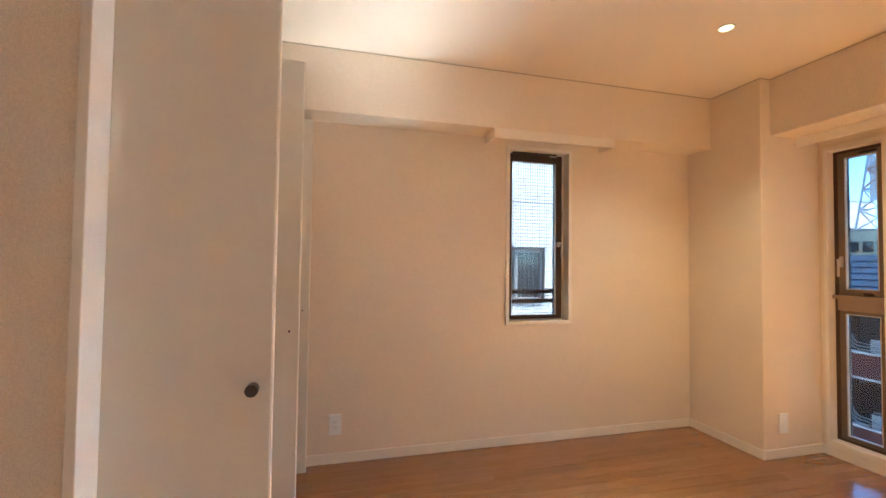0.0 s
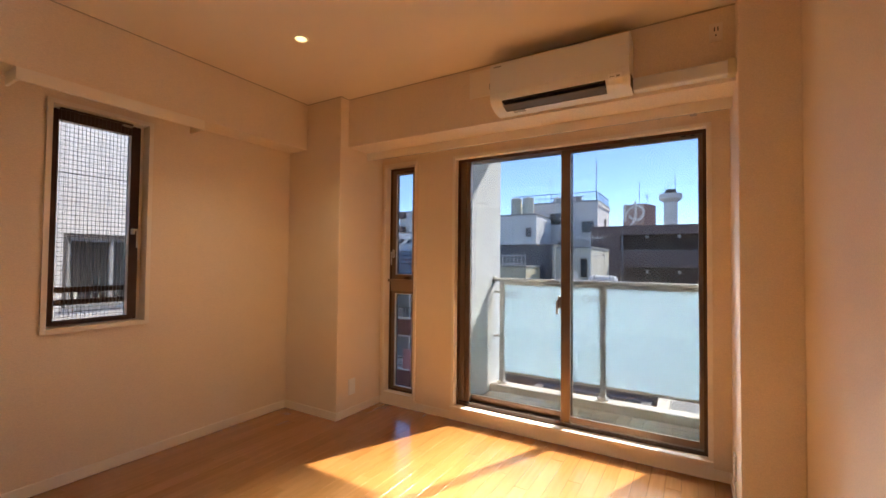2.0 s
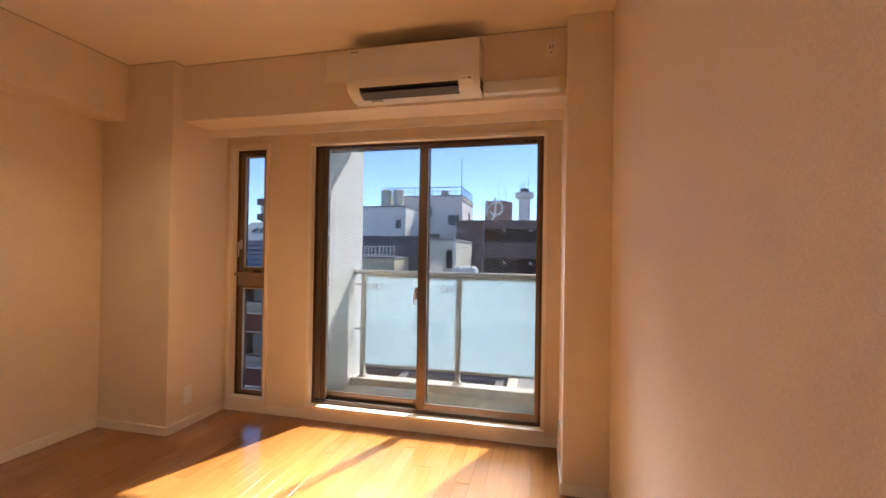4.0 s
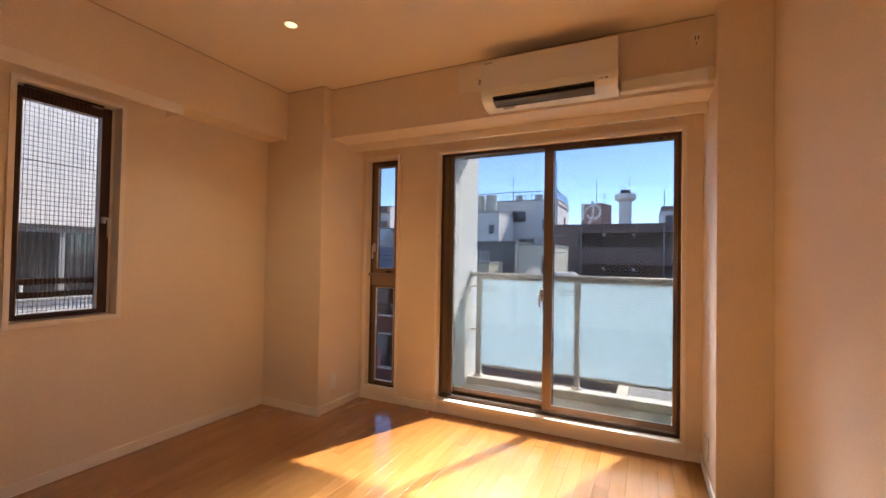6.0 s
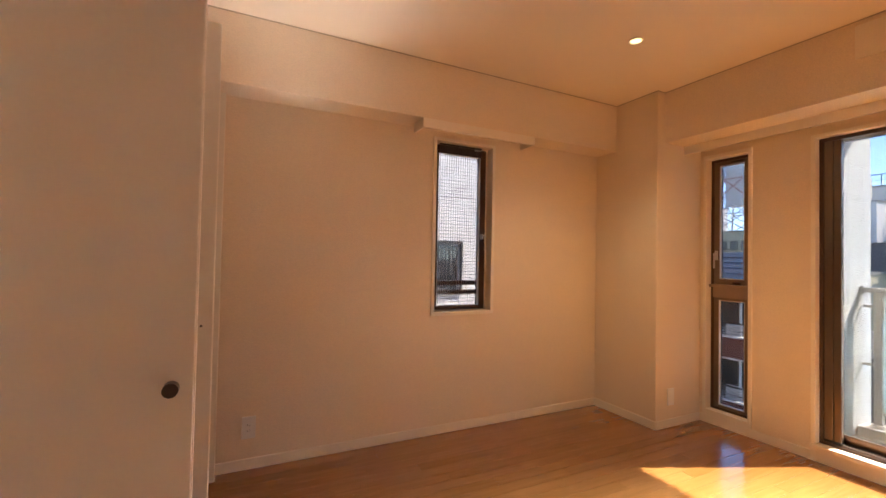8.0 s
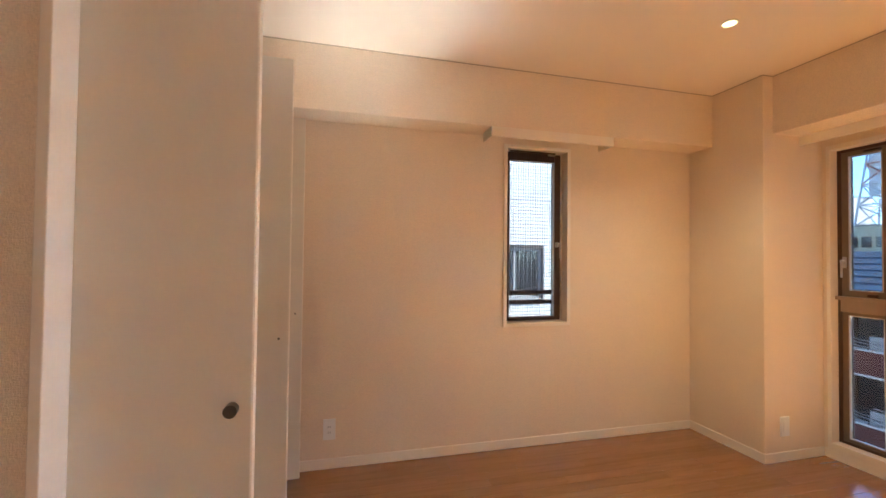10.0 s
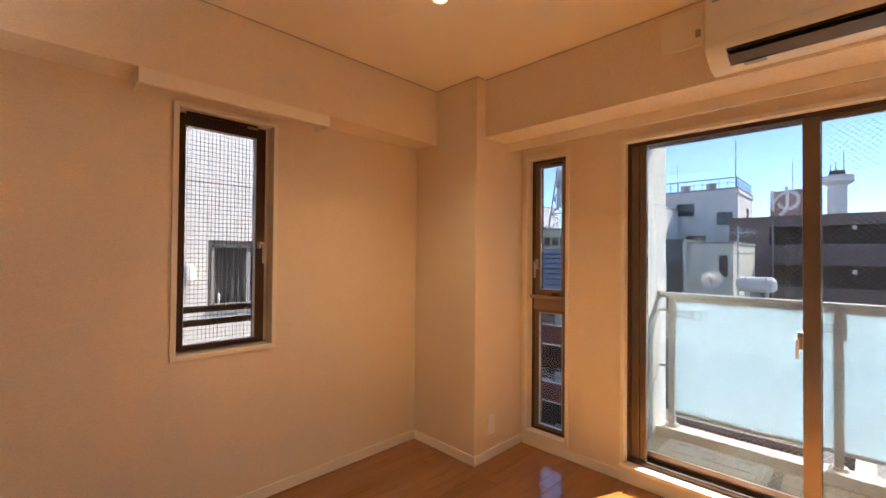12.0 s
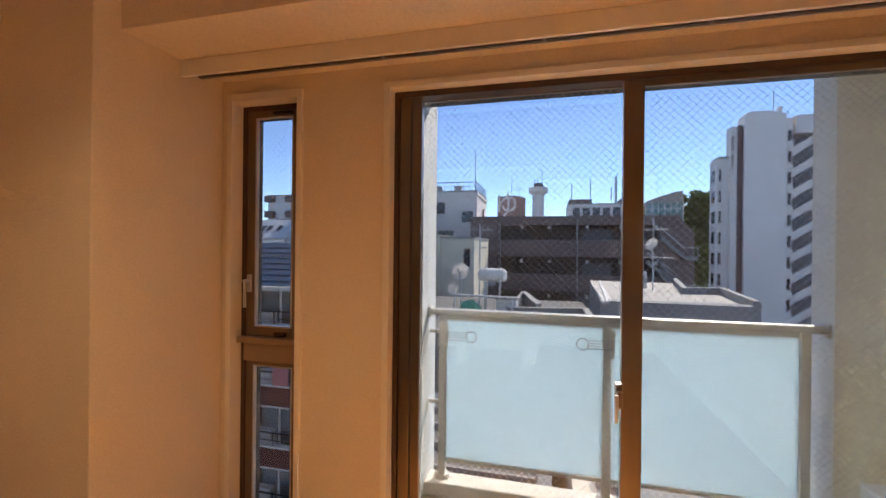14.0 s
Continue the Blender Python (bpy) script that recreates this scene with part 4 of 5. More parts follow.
# brown apartment block with access galleries
def brown_block():
    x, L, R, top = 38.0, 7.7, -8.85, 4.05
    g = thing("apartment_block", (44, -1, GZ), "long dark brown apartment block with open galleries", "building")
    part("core", boxes((x + 1.3, x + 11, R, L, GZ, top)), BROWND, g, "gallery back wall, shade in its dark brown")
    part("end_wall", boxes((x, x + 1.3, 5.3, L, GZ, top)), BROWNB, g, "brown brick end wall")
    part("roof_band", boxes((x - 0.05, x + 1.3, R, 5.3, 3.45, top), (x - 0.12, x + 11.1, R, L + 0.1, top, top + 0.14)), BROWNB, g, "brown roof edge")
    for i in range(4):
        z1 = 2.15 - i * 2.87
        part("gallery_parapet", boxes((x, x + 0.15, R, 5.3, z1 - 1.35, z1)), BROWNB, g, "brown gallery parapet")
        part("gallery_slab", boxes((x + 0.15, x + 1.3, R, 5.3, z1 - 1.35, z1 - 1.15)), BROWNB, g)
        part("coping", boxes((x - 0.03, x + 0.18, R, 5.3, z1, z1 + 0.05)), PARAP, g)
        for y0, y1 in ((-1.6, -4.1), (4.2, 2.6), (1.6, -0.2), (-5.3, -6.9)):
            facade_window(g, "x", x + 1.3, min(y0, y1), max(y0, y1), z1 - 0.15, z1 + 1.05, glass=DULLPANE if y0 == -1.6 else DARKPANE)
        for y in (3.3, 1.0, -2.0, -4.6, -7.2):
            part("gallery_lamp", boxes((x + 0.2, x + 0.4, y - 0.12, y + 0.12, z1 + 1.0, z1 + 1.28), bevel=0.02), WHITEB, g, "small white lamp box")
    for y in (5.1, -1.2, -6.2):
        bm = bmesh.new()
        rod(bm, (x - 0.1, y, GZ), (x - 0.1, y, top), 0.07, 10)
        part("downpipe", bm, PARAP, g, "grey downpipe", True)
    bm = bmesh.new()
    prism(bm, [(x, R, top), (x, R - 0.98, 2.8), (x, R - 1.02, 1.2), (x, R - 1.02, GZ), (x, R, GZ)], (11, 0, 0))
    part("sloped_end", bm, BROWNB, g, "brown sloped end wall")
    part("stair_wall", boxes((x - 0.02, x + 1.29, R, -7.4, GZ, 3.44)), BROWNB, g, "brown wall beside the stair")
    for i in range(3):
        z = 2.6 - i * 2.87
        for y0, y1, za, zb in ((-7.4, -9.05, z, z - 1.55), (-6.4, -8.1, z - 1.9, z - 3.25)):
            bm = bmesh.new()
            prism(bm, [(x - 0.5, y0, za), (x - 0.5, y1, zb), (x - 0.5, y1, zb - 0.35), (x - 0.5, y0, za - 0.35)], (0.45, 0, 0))
            part("stair_flight", bm, PARAP, g, "grey outside stair")
            bm = bmesh.new()
            rod(bm, (x - 0.48, y0, za + 0.55), (x - 0.48, y1, zb + 0.55), 0.04, 6)
            part("handrail", bm, GALV, g)
        part("stair_landing", boxes((x - 0.6, x - 0.03, -9.95, -9.03, z - 1.9, z - 1.6)), PARAP, g)
        part("landing_rail", boxes((x - 0.6, x - 0.56, -9.95, -9.03, z - 0.95, z - 0.9), (x - 0.6, x - 0.56, -9.95, -9.91, z - 1.6, z - 0.95)), GALV, g)


brown_block()


# pale building with a railed roof
def pale_block():
    g = building("pale_building", 42, 48.5, 7.85, 16.2, 6.95, GREYW, "pale rendered building with small windows and roof railing")
    facade_window(g, "x", 42, 11.0, 12.35, 4.85, 5.95, 3)
    facade_window(g, "x", 42, 8.2, 9.3, 4.0, 5.05, 2)
    facade_window(g, "x", 42, 10.1, 11.6, 2.3, 3.15, 3)
    facade_window(g, "x", 42, 8.2, 9.3, 1.0, 2.05, 2)
    facade_window(g, "x", 42, 13.4, 14.8, 4.85, 5.95, 2)
    facade_window(g, "y", 7.85, 45.6, 46.3, 4.3, 5.6, 1)
    part("ledge", boxes((41.9, 48.6, 7.75, 16.3, 6.6, 6.8)), WHITEB, g)
    rail = part("roof_railing", boxes((42, 42.05, 7.9, 16.2, 7.85, 7.92), (42, 48.4, 7.9, 7.95, 7.85, 7.92), (42, 42.03, 7.9, 16.2, 7.45, 7.48)), SLATEB, g, "blue-grey railing")
    for i in range(14):
        part("baluster", boxes((42, 42.05, 7.9 + i * 0.62, 7.95 + i * 0.62, 7.05, 7.86)), SLATEB, rail)
    for i in range(9):
        part("baluster", boxes((42.6 + i * 0.7, 42.65 + i * 0.7, 7.9, 7.95, 7.05, 7.86)), SLATEB, rail)
    ac_box((43, 9.9, 7.07))
    ac_box((43, 11.9, 7.07))
    mast((44, 8.35, 7.07), 11.2, 0.05)
    aerial((44, 12.9, 7.07), 10.0, ((9.7, 1.2, 4), (9.1, 1.0, 3)))


pale_block()


def left_group():
    g = building("low_white_building", 37, 41.5, 12.15, 17, 5.35, WHITEB, "low white block with a tiny window")
    facade_window(g, "x", 37, 12.6, 13.1, 3.4, 4.2, 1)
    for y in (13.4, 14.6):
        o = thing("water_tank", (38.5, y, 5.47), "cylindrical beige roof water tank", "water tank", group="roof tanks")
        bm = bmesh.new()
        rod(bm, (38.5, y, 5.47), (38.5, y, 7.1), 0.52, 20)
        rod(bm, (38.5, y, 7.1), (38.5, y, 7.2), 0.4, 20, 0.25)
        part("drum", bm, BEIGEB, o, smooth=True)
        part("ladder", boxes((37.93, 37.96, y - 0.15, y - 0.12, 5.47, 7.2), (37.93, 37.96, y + 0.12, y + 0.15, 5.47, 7.2)), GALV, o)
    g = building("blue_grey_house", 29, 36, 8.3, 14, 2.25, SLATEB, "blue-grey sided house with flat roof", roof=ROOFD)
    for i in range(18):
        part("siding_strip", boxes((28.97, 29.0, 8.32 + i * 0.33, 8.35 + i * 0.33, -3, 2.25)), SLATEB, g)
    g = building("beige_house", 28.5, 35, 5.69, 8.2, 2.05, BEIGEB, "beige house with a dark doorway")
    facade_window(g, "x", 28.5, 5.95, 6.35, 0.2, 1.4, 1)
    bm = bmesh.new()
    rod(bm, (28.4, 8.05, GZ), (28.4, 8.05, 2.2), 0.12, 10)
    part("downpipe", bm, BEIGEB, g, smooth=True)
    g = building("yellow_house", 25.5, 28.3, 9.0, 13.5, 0.8, CREAMB, "low yellow house with white terrace railing")
    rl = part("terrace_railing", boxes((25.5, 25.55, 9.0, 13.5, 1.52, 1.58), (25.5, 25.55, 9.0, 13.5, 1.0, 1.05)), WHITEB, g, "white terrace railing")
    for i in range(16):
        part("baluster", boxes((25.5, 25.54, 9.02 + i * 0.25, 9.06 + i * 0.25, 0.92, 1.52)), WHITEB, rl)


left_group()


# roof sign box and the tower behind the brown block
def sign_and_tower():
    g = thing("sign_building", (62, 5.6, GZ), "brown rooftop sign block with one white character", "building")
    m = Matrix.Translation((61.5, 6.2, 0)) @ Matrix.Rotation(radians(-22), 4, "Z")
    bm = boxes((-1.5, 1.5, -1.42, 1.42, GZ, 8.72))
    bmesh.ops.transform(bm, matrix=m, verts=bm.verts[:])
    part("block", bm, SIGNB, g)
    cu = bpy.data.curves.new("character", "FONT")
    cu.offset = 0.025
    cu.body, cu.size, cu.extrude, cu.align_x, cu.align_y = "ゆ", 3.7, 0.03, "CENTER", "CENTER"
    tmp = new("tmp_text", cu)
    me = bpy.data.meshes.new_from_object(tmp.evaluated_get(bpy.context.evaluated_depsgraph_get()))
    bpy.data.objects.remove(tmp)
    bm = bmesh.new()
    bm.from_mesh(me)
    bmesh.ops.transform(bm, matrix=m @ Matrix.Translation((-1.54, 0, 7.3)) @ Matrix.Rotation(radians(-90), 4, "Z") @ Matrix.Rotation(radians(90), 4, "X"), verts=bm.verts[:])
    part("character", bm, WHITEB, g, "white painted hiragana character")
    bm = bmesh.new()
    rod(bm, (61.5, 6.2, 8.7), (61.5, 6.2, 11.9), 0.05, 8)
    rod(bm, (61.5, 5.2, 8.7), (61.5, 5.2, 10.3), 0.04, 8)
    rod(bm, (61.5, 4.7, 10.0), (61.5, 5.7, 10.0), 0.03, 6)
    rod(bm, (61.5, 4.9, 9.7), (61.5, 5.5, 9.7), 0.03, 6)
    part("aerial", bm, GALV, g)
    t = thing("chimney_tower", (60, 2.5, GZ), "pale round tower with a wider collar and dark cap", "tower")
    bm = bmesh.new()
    rod(bm, (60, 2.5, GZ), (60, 2.5, 8.9), 0.78, 28)
    part("shaft", bm, WHITEB, t, smooth=True)
    bm = bmesh.new()
    rod(bm, (60, 2.5, 8.75), (60, 2.5, 9.15), 0.82, 28, 1.3)
    rod(bm, (60, 2.5, 9.15), (60, 2.5, 9.75), 1.3, 28)
    part("collar", bm, WHITEB, t, smooth=True)
    bm = bmesh.new()
    rod(bm, (60, 2.5, 9.75), (60, 2.5, 10.3), 0.62, 24)
    part("cap", bm, BROWND, t, "dark cap", True)
    bm = bmesh.new()
    for dy, z in ((-0.5, 12.2), (0.1, 11.2), (0.5, 11.0)):
        rod(bm, (60, 2.5 + dy, 9.75), (60, 2.5 + dy, z), 0.045, 6)
    part("rods", bm, GALV, t)


sign_and_tower()


def far_blocks():
    g = building("grey_terrace_block", 74, 84, -13.3, -2.0, 8.9, WHITEB, "far pale block with roof plant and aerials")
    for i in range(6):
        facade_window(g, "x", 74, -3.8 - i * 1.55, -2.7 - i * 1.55, 7.0, 8.3, 2, frame=0.1)
    part("dark_top", boxes((74.1, 82, -13.2, -10.3, 9.02, 9.9), (74.1, 82, -5.7, -2.1, 9.02, 9.7)), BROWNB, g, "dark roof storey")
    part("balcony_front", boxes((73.4, 74, -13.3, -2.0, 5.9, 6.9)), WHITEB, g)
    for y, z in ((-2.6, 12.5), (-5.6, 13.2), (-11.3, 12.4), (-11.8, 12.2)):
        mast((76, y, 9.0), z, 0.09)
    aerial((76, -9.3, 9.9), 13.6, ((13.2, 2.2, 5), (12.6, 1.4, 3)))
    bm = boxes((75.85, 76.15, -9.75, -9.4, 9.02, 13.6), (75.9, 76.1, -8.95, -8.75, 9.6, 11.8), (75.9, 76.1, -13.1, -12.9, 9.9, 12.2), (75.9, 76.1, -12.6, -12.45, 9.9, 12.0), (75.95, 76.05, -9.75, -8.75, 10.4, 10.5))
    o = thing("phone_aerial", (76, -9.3, 9.9), "stacked panel aerials on a far roof", "aerial")
    part("panels", bm, GALV, o)
    g = building("glass_office", 75, 88, -19.4, -13.9, 9.0, surf("blue_glass_wall", (0.05, 0.19, 0.23), 0.12, 0.2, 0.4, 4), "far office with blue glass front")
    for i in range(7):
        part("mullion", boxes((74.9, 75, -19.4 + i * 0.9, -19.3 + i * 0.9, 5, 9)), GREYW, g)
    part("transom", boxes((74.9, 75, -19.4, -13.9, 8.0, 8.12)), GREYW, g)
    bm = bmesh.new()
    prism(bm, [(75, -13.9, 9.12), (75, -19.4, 9.12), (75, -19.2, 10.9), (75, -18.0, 10.7), (75, -14.4, 9.5)], (10, 0, 0))
    part("roof_wedge", bm, PARAP, g, "grey sloped roof block")


far_blocks()


def tall_block():
    g = thing("tall_apartment_tower", (66, -23, GZ), "tall white apartment tower with open stair", "building")
    x = 60.6
    bm = bmesh.new()
    prism(bm, [(x, -26.4, GZ), (x, -26.4, 18.05), (x, -24.6, 18.5), (x, -22.7, 18.5), (x, -22.35, 18.42), (x, -22.12, 18.2), (x, -22.05, 17.9), (x, -22.05, GZ)], (2, 0, 0))
    part("main_wall", bm, WHITEB, g)
    part("louvre_wing", boxes((x + 0.6, x + 2, -22.05, -20.75, GZ, 16.9)), GREYW, g)
    lv = part("louvre_shaft", boxes((x + 0.5, x + 0.62, -22.04, -21.45, GZ, 17.0)), STAIRG, g, "grey louvre shaft")
    for i in range(76):
        part("louvre", boxes((x + 0.4, x + 0.5, -22.02, -21.47, -5.6 + i * 0.295, -5.45 + i * 0.295)), REDBAND, lv)
    part("low_wing", boxes((x + 1.2, x + 3.4, -20.75, -19.4, GZ, 13.1)), GREYW, g)
    part("wing_top", boxes((x + 1.1, x + 3.4, -20.75, -19.6, 13.1, 13.35)), STAIRG, g)
    for i in range(7):
        facade_window(g, "x", x + 1.2, -19.95, -19.65, -5.5 + i * 2.62, -4.0 + i * 2.62, 1)
        facade_window(g, "Y", -19.4, x + 1.7, x + 2.7, -5.5 + i * 2.62, -4.0 + i * 2.62, 1)
    for i in range(2):
        facade_window(g, "x", x + 0.6, -21.05, -20.85, 11.6 + i * 2.4, 13.3 + i * 2.4, 1, glass=WHITEB)
    part("stair_core", boxes((x + 1.6, x + 2, -31, -26.4, GZ, 17.4)), STAIRG, g, "grey stair core")
    part("stair_head", boxes((x + 0.3, x + 1.6, -31, -27.55, 15.7, 17.85)), GREYW, g)
    part("stair_column", boxes((x + 0.2, x + 1.6, -27.1, -26.4, GZ, 17.5)), GREYW, g)
    for i in range(9):
        z = 13.75 - i * 2.55
        facade_window(g, "x", x + 0.2, -26.98, -26.62, z + 1.0, z + 2.35, 1)
        part("window_ledge", boxes((x, x + 0.2, -27.1, -26.45, z + 0.2, z + 0.62)), WHITEB, g)
        bm = bmesh.new()
        prism(bm, [(x + 0.3, -27.1, z - 0.85), (x + 0.3, -31, z + 1.75), (x + 0.3, -31, z + 2.6), (x + 0.3, -27.1, z)], (0.2, 0, 0))
        part("stair_parapet", bm, GREYW, g, "pale sloping stair parapet")
        bm = bmesh.new()
        prism(bm, [(x + 0.2, -27.1, z), (x + 0.2, -31, z + 2.6), (x + 0.2, -31, z + 2.75), (x + 0.2, -27.1, z + 0.15)], (0.35, 0, 0))
        part("coping", bm, WHITEB, g, "white coping")
        for k in range(14):
            y = -27.3 - k * 0.26
            part("stair_rail", boxes((x + 0.38, x + 0.42, y - 0.03, y + 0.03, z - 0.667 * (y + 27.1) + 0.1, z - 0.667 * (y + 27.1) + 1.05)), STAIRG, g)
    mast((x + 1, -25.45, 18.2), 21.1, 0.06)
    mast((x + 1, -27.0, 17.5), 18.6, 0.05)
    o = thing("roof_vent", (x + 1, -26.15, 18.0), "round vent on the tower roof", "vent")
    bm = bmesh.new()
    rod(bm, (x + 1, -26.1, 18.0), (x + 1, -26.1, 18.9), 0.27, 14)
    rod(bm, (x + 1, -26.1, 18.9), (x + 1, -26.1, 19.15), 0.36, 14, 0.3)
    part("drum", bm, WHITEB, o)


tall_block()


def tree(at, height, spread, count, seed):
    rng = random.Random(seed)
    x, y, z = at
    g = thing("tree", at, "broad dark green tree behind the roofs", "tree", group="trees")
    bm = bmesh.new()
    rod(bm, at, (x, y, z + height * 0.55), 0.45, 10, 0.25)
    for i in range(7):
        a = rng.uniform(0, 6.28)
        rod(bm, (x, y, z + height * rng.uniform(0.3, 0.55)), (x + spread * 0.6 * math.cos(a), y + spread * 0.6 * math.sin(a), z + height * rng.uniform(0.6, 0.85)), 0.18, 7, 0.05)
    part("trunk", bm, BARK, g)
    verts, faces = [], []
    leaf = spread * 0.075
    clumps = [(Vector((x + rng.gauss(0, spread * 0.42), y + rng.gauss(0, spread * 0.42), z + height * rng.uniform(0.35, 0.98))), rng.uniform(0.9, 1.9)) for _ in range(80)]
    for _ in range(count):
        c, r = rng.choice(clumps)
        d = Vector((rng.gauss(0, 1), rng.gauss(0, 1), rng.gauss(0, 1))).normalized() * r * rng.uniform(0.5, 1.0)
        n = Vector((rng.gauss(0, 1), rng.gauss(0, 1), rng.gauss(0, 1))).normalized()
        u = n.orthogonal().normalized() * leaf * rng.uniform(0.6, 1.4)
        v = n.cross(u) * 0.6
        i = len(verts)
        p = c + d
        verts += [p - u, p + v, p + u, p - v]
        faces.append((i, i + 1, i + 2, i + 3))
    me = bpy.data.meshes.new("crown")
    me.from_pydata(verts, [], faces)
    me.materials.append(LEAF)
    ob = new("crown", me)
    ob.parent = g
    ob.matrix_parent_inverse = Matrix.Translation(-g.location)


tree((82, -23.6, GZ), 21.8, 4.6, 15000, 3)
tree((84, -27.5, GZ), 21.0, 4.6, 12000, 8)
tree((78, -20.6, GZ), 15.5, 3.4, 9000, 5)


# near flat roofs below the railing
def ring_wall(bm, pts, width, z0, z1, closed=True):
    """A low wall of one width along a line of points on a roof."""
    n = len(pts)
    for k in range(n if closed else n - 1):
        a, b = Vector((*pts[k], 0)), Vector((*pts[(k + 1) % n], 0))
        d = (b - a).normalized()
        s = Vector((-d.y, d.x, 0)) * width / 2
        a, b = a - d * width / 2, b + d * width / 2
        prism(bm, [(p.x, p.y, z0) for p in (a - s, b - s, b + s, a + s)], (0, 0, z1 - z0 - 0.003 * k))
    return bm


def near_roofs():
    g = thing("flat_roof_house", (20, -3, GZ), "low house with a pale weathered flat roof", "building")
    plan = [(16.1, -0.6), (15.95, -4.85), (20.6, -5.6), (20.2, -4.15), (26.2, -5.4), (26.6, -1.2)]
    bm = bmesh.new()
    prism(bm, [(px, py, GZ) for px, py in plan], (0, 0, -0.32 - GZ))
    part("wall", bm, STAIRG, g, "dark grey wall")
    bm = bmesh.new()
    prism(bm, [(px, py, -0.318) for px, py in plan], (0, 0, 0.02))
    part("roof_sheet", bm, ROOFP, g, "pale stained roof membrane")
    bm = bmesh.new()
    ring_wall(bm, plan[1:5], 0.2, -0.33, -0.04, False)
    part("kerb", bm, PARAP, g, "raised roof kerb")
    bm = bmesh.new()
    prism(bm, [(16.2, -0.55, -0.3), (16.2, -0.55, -0.17), (15.85, -0.55, -0.2), (15.45, -0.5, -1.6), (15.9, -0.5, -1.6)], (-0.15, -4.3, 0))
    part("eave_skirt", bm, STAIRG, g, "dark sloping eave")
    ac_box((18.9, -1.95, -0.3), "pale outdoor unit on the flat roof", 0.55, 0.48)
    ac_box((22.5, -2.9, -0.31), "pale outdoor unit on the flat roof", 0.7, 0.75)
    o = thing("roof_pipe", (17, -0.9, -0.2), "wrapped white pipes along the roof edge", "pipe")
    bm = bmesh.new()
    for k in range(3):
        rod(bm, (15.5 + 0.2 * k, -0.62 - 0.12 * k, -0.22), (20.5, -0.9 - 0.14 * k, -0.22 + 0.3 * (k == 1)), 0.05, 8)
    part("pipe", bm, WHITEB, o, smooth=True)
    aerial((21.5, -3.3, -0.31), 2.8, ((2.3, 1.2, 4), (1.1, 1.6, 5)))
    dish((21.4, -3.25, 1.65), 0.28, (-0.6, 0.8, 0.5), "small satellite dish on a mast", base=0.4)
    g = building("tank_roof_house", 13.5, 22, -0.42, 6.5, -1.1, STAIRG, "low house with a cluttered grey roof", roof=ROOFD)
    bm = bmesh.new()
    ring_wall(bm, [(17.3, 2.4), (17.9, -0.28), (15.9, -0.28)], 0.22, -1.0, -0.72, False)
    part("parapet", bm, PARAP, g, "grey roof parapet")
    bm = bmesh.new()
    prism(bm, [(17.3, 2.45, -0.98), (17.3, 2.45, -0.7), (20, 2.15, -0.4), (20, 2.15, -0.98)], (0.25, -0.1, 0))
    prism(bm, [(20, 2.15, -0.98), (20, 2.15, -0.4), (18.7, 1.5, -0.75), (18.7, 1.5, -0.98)], (0.25, -0.2, 0))
    part("roof_upstand", bm, PARAP, g, "grey sloped upstand")
    t = thing("hot_water_tank", (18, 3.13, -0.9), "white horizontal hot-water tank on a frame", "water tank")
    bm = bmesh.new()
    rod(bm, (18, 2.69, 0.4), (18, 3.57, 0.4), 0.25, 24)
    rod(bm, (18, 2.59, 0.4), (18, 2.69, 0.4), 0.15, 24, 0.25)
    rod(bm, (18, 3.57, 0.4), (18, 3.67, 0.4), 0.25, 24, 0.15)
    part("drum", bm, WHITEB, t, smooth=True)
    for y in (2.84, 3.39):
        part("strap", boxes((17.76, 18.24, y - 0.02, y + 0.02, 0.12, 0.67)), GALV, t)
        for x in (17.8, 18.2):
            bm = bmesh.new()
            rod(bm, (x, y, -0.98), (x, y, 0.2), 0.025, 6)
            part("leg", bm, GALV, t)
    part("valve", boxes((17.7, 17.76, 3.0, 3.25, 0.0, 0.18)), GREYP, t)
    dish((17.6, 4.28, 0.5), 0.34, (-0.9, 0.15, 0.35), base=1.48)
    dish((17.2, 4.46, -0.1), 0.24, (-0.8, 0.3, 0.35), base=0.88)
    aerial((18.3, 3.68, -0.98), 2.4, ((2.15, 0.95, 6), (1.43, 1.1, 4)), turn=-0.1)
    o = thing("plastic_sheet", (17, 3.8, -0.98), "crumpled green plastic sheet over roof clutter", "sheet")
    bm = bmesh.new()
    bmesh.ops.create_icosphere(bm, subdivisions=3, radius=1.0)
    for v in bm.verts:
        k = 1 + 0.25 * noise.noise(v.co * 2.5)
        v.co = Vector((17, 3.8, -0.98)) + Vector((v.co.x * 0.4 * k, v.co.y * 0.42 * k, max(v.co.z, 0) * 0.5 * k))
    part("cover", bm, GREEN, o)
    o = thing("roof_box", (17.5, 2.4, -0.98), "white boxes and pipes on the cluttered roof", "box")
    part("box", boxes((17.3, 17.9, 2.15, 2.9, -0.98, -0.45), bevel=0.03), WHITEB, o)
    part("lid", boxes((17.25, 17.95, 2.1, 2.95, -0.45, -0.4)), PARAP, o)
    bm = bmesh.new()
    rod(bm, (17.0, 2.0, -0.35), (17.0, 4.6, -0.3), 0.04, 8)
    rod(bm, (17.0, 2.3, -0.98), (17.0, 2.3, -0.3), 0.03, 8)
    part("pipe", bm, WHITEB, o)


near_roofs()


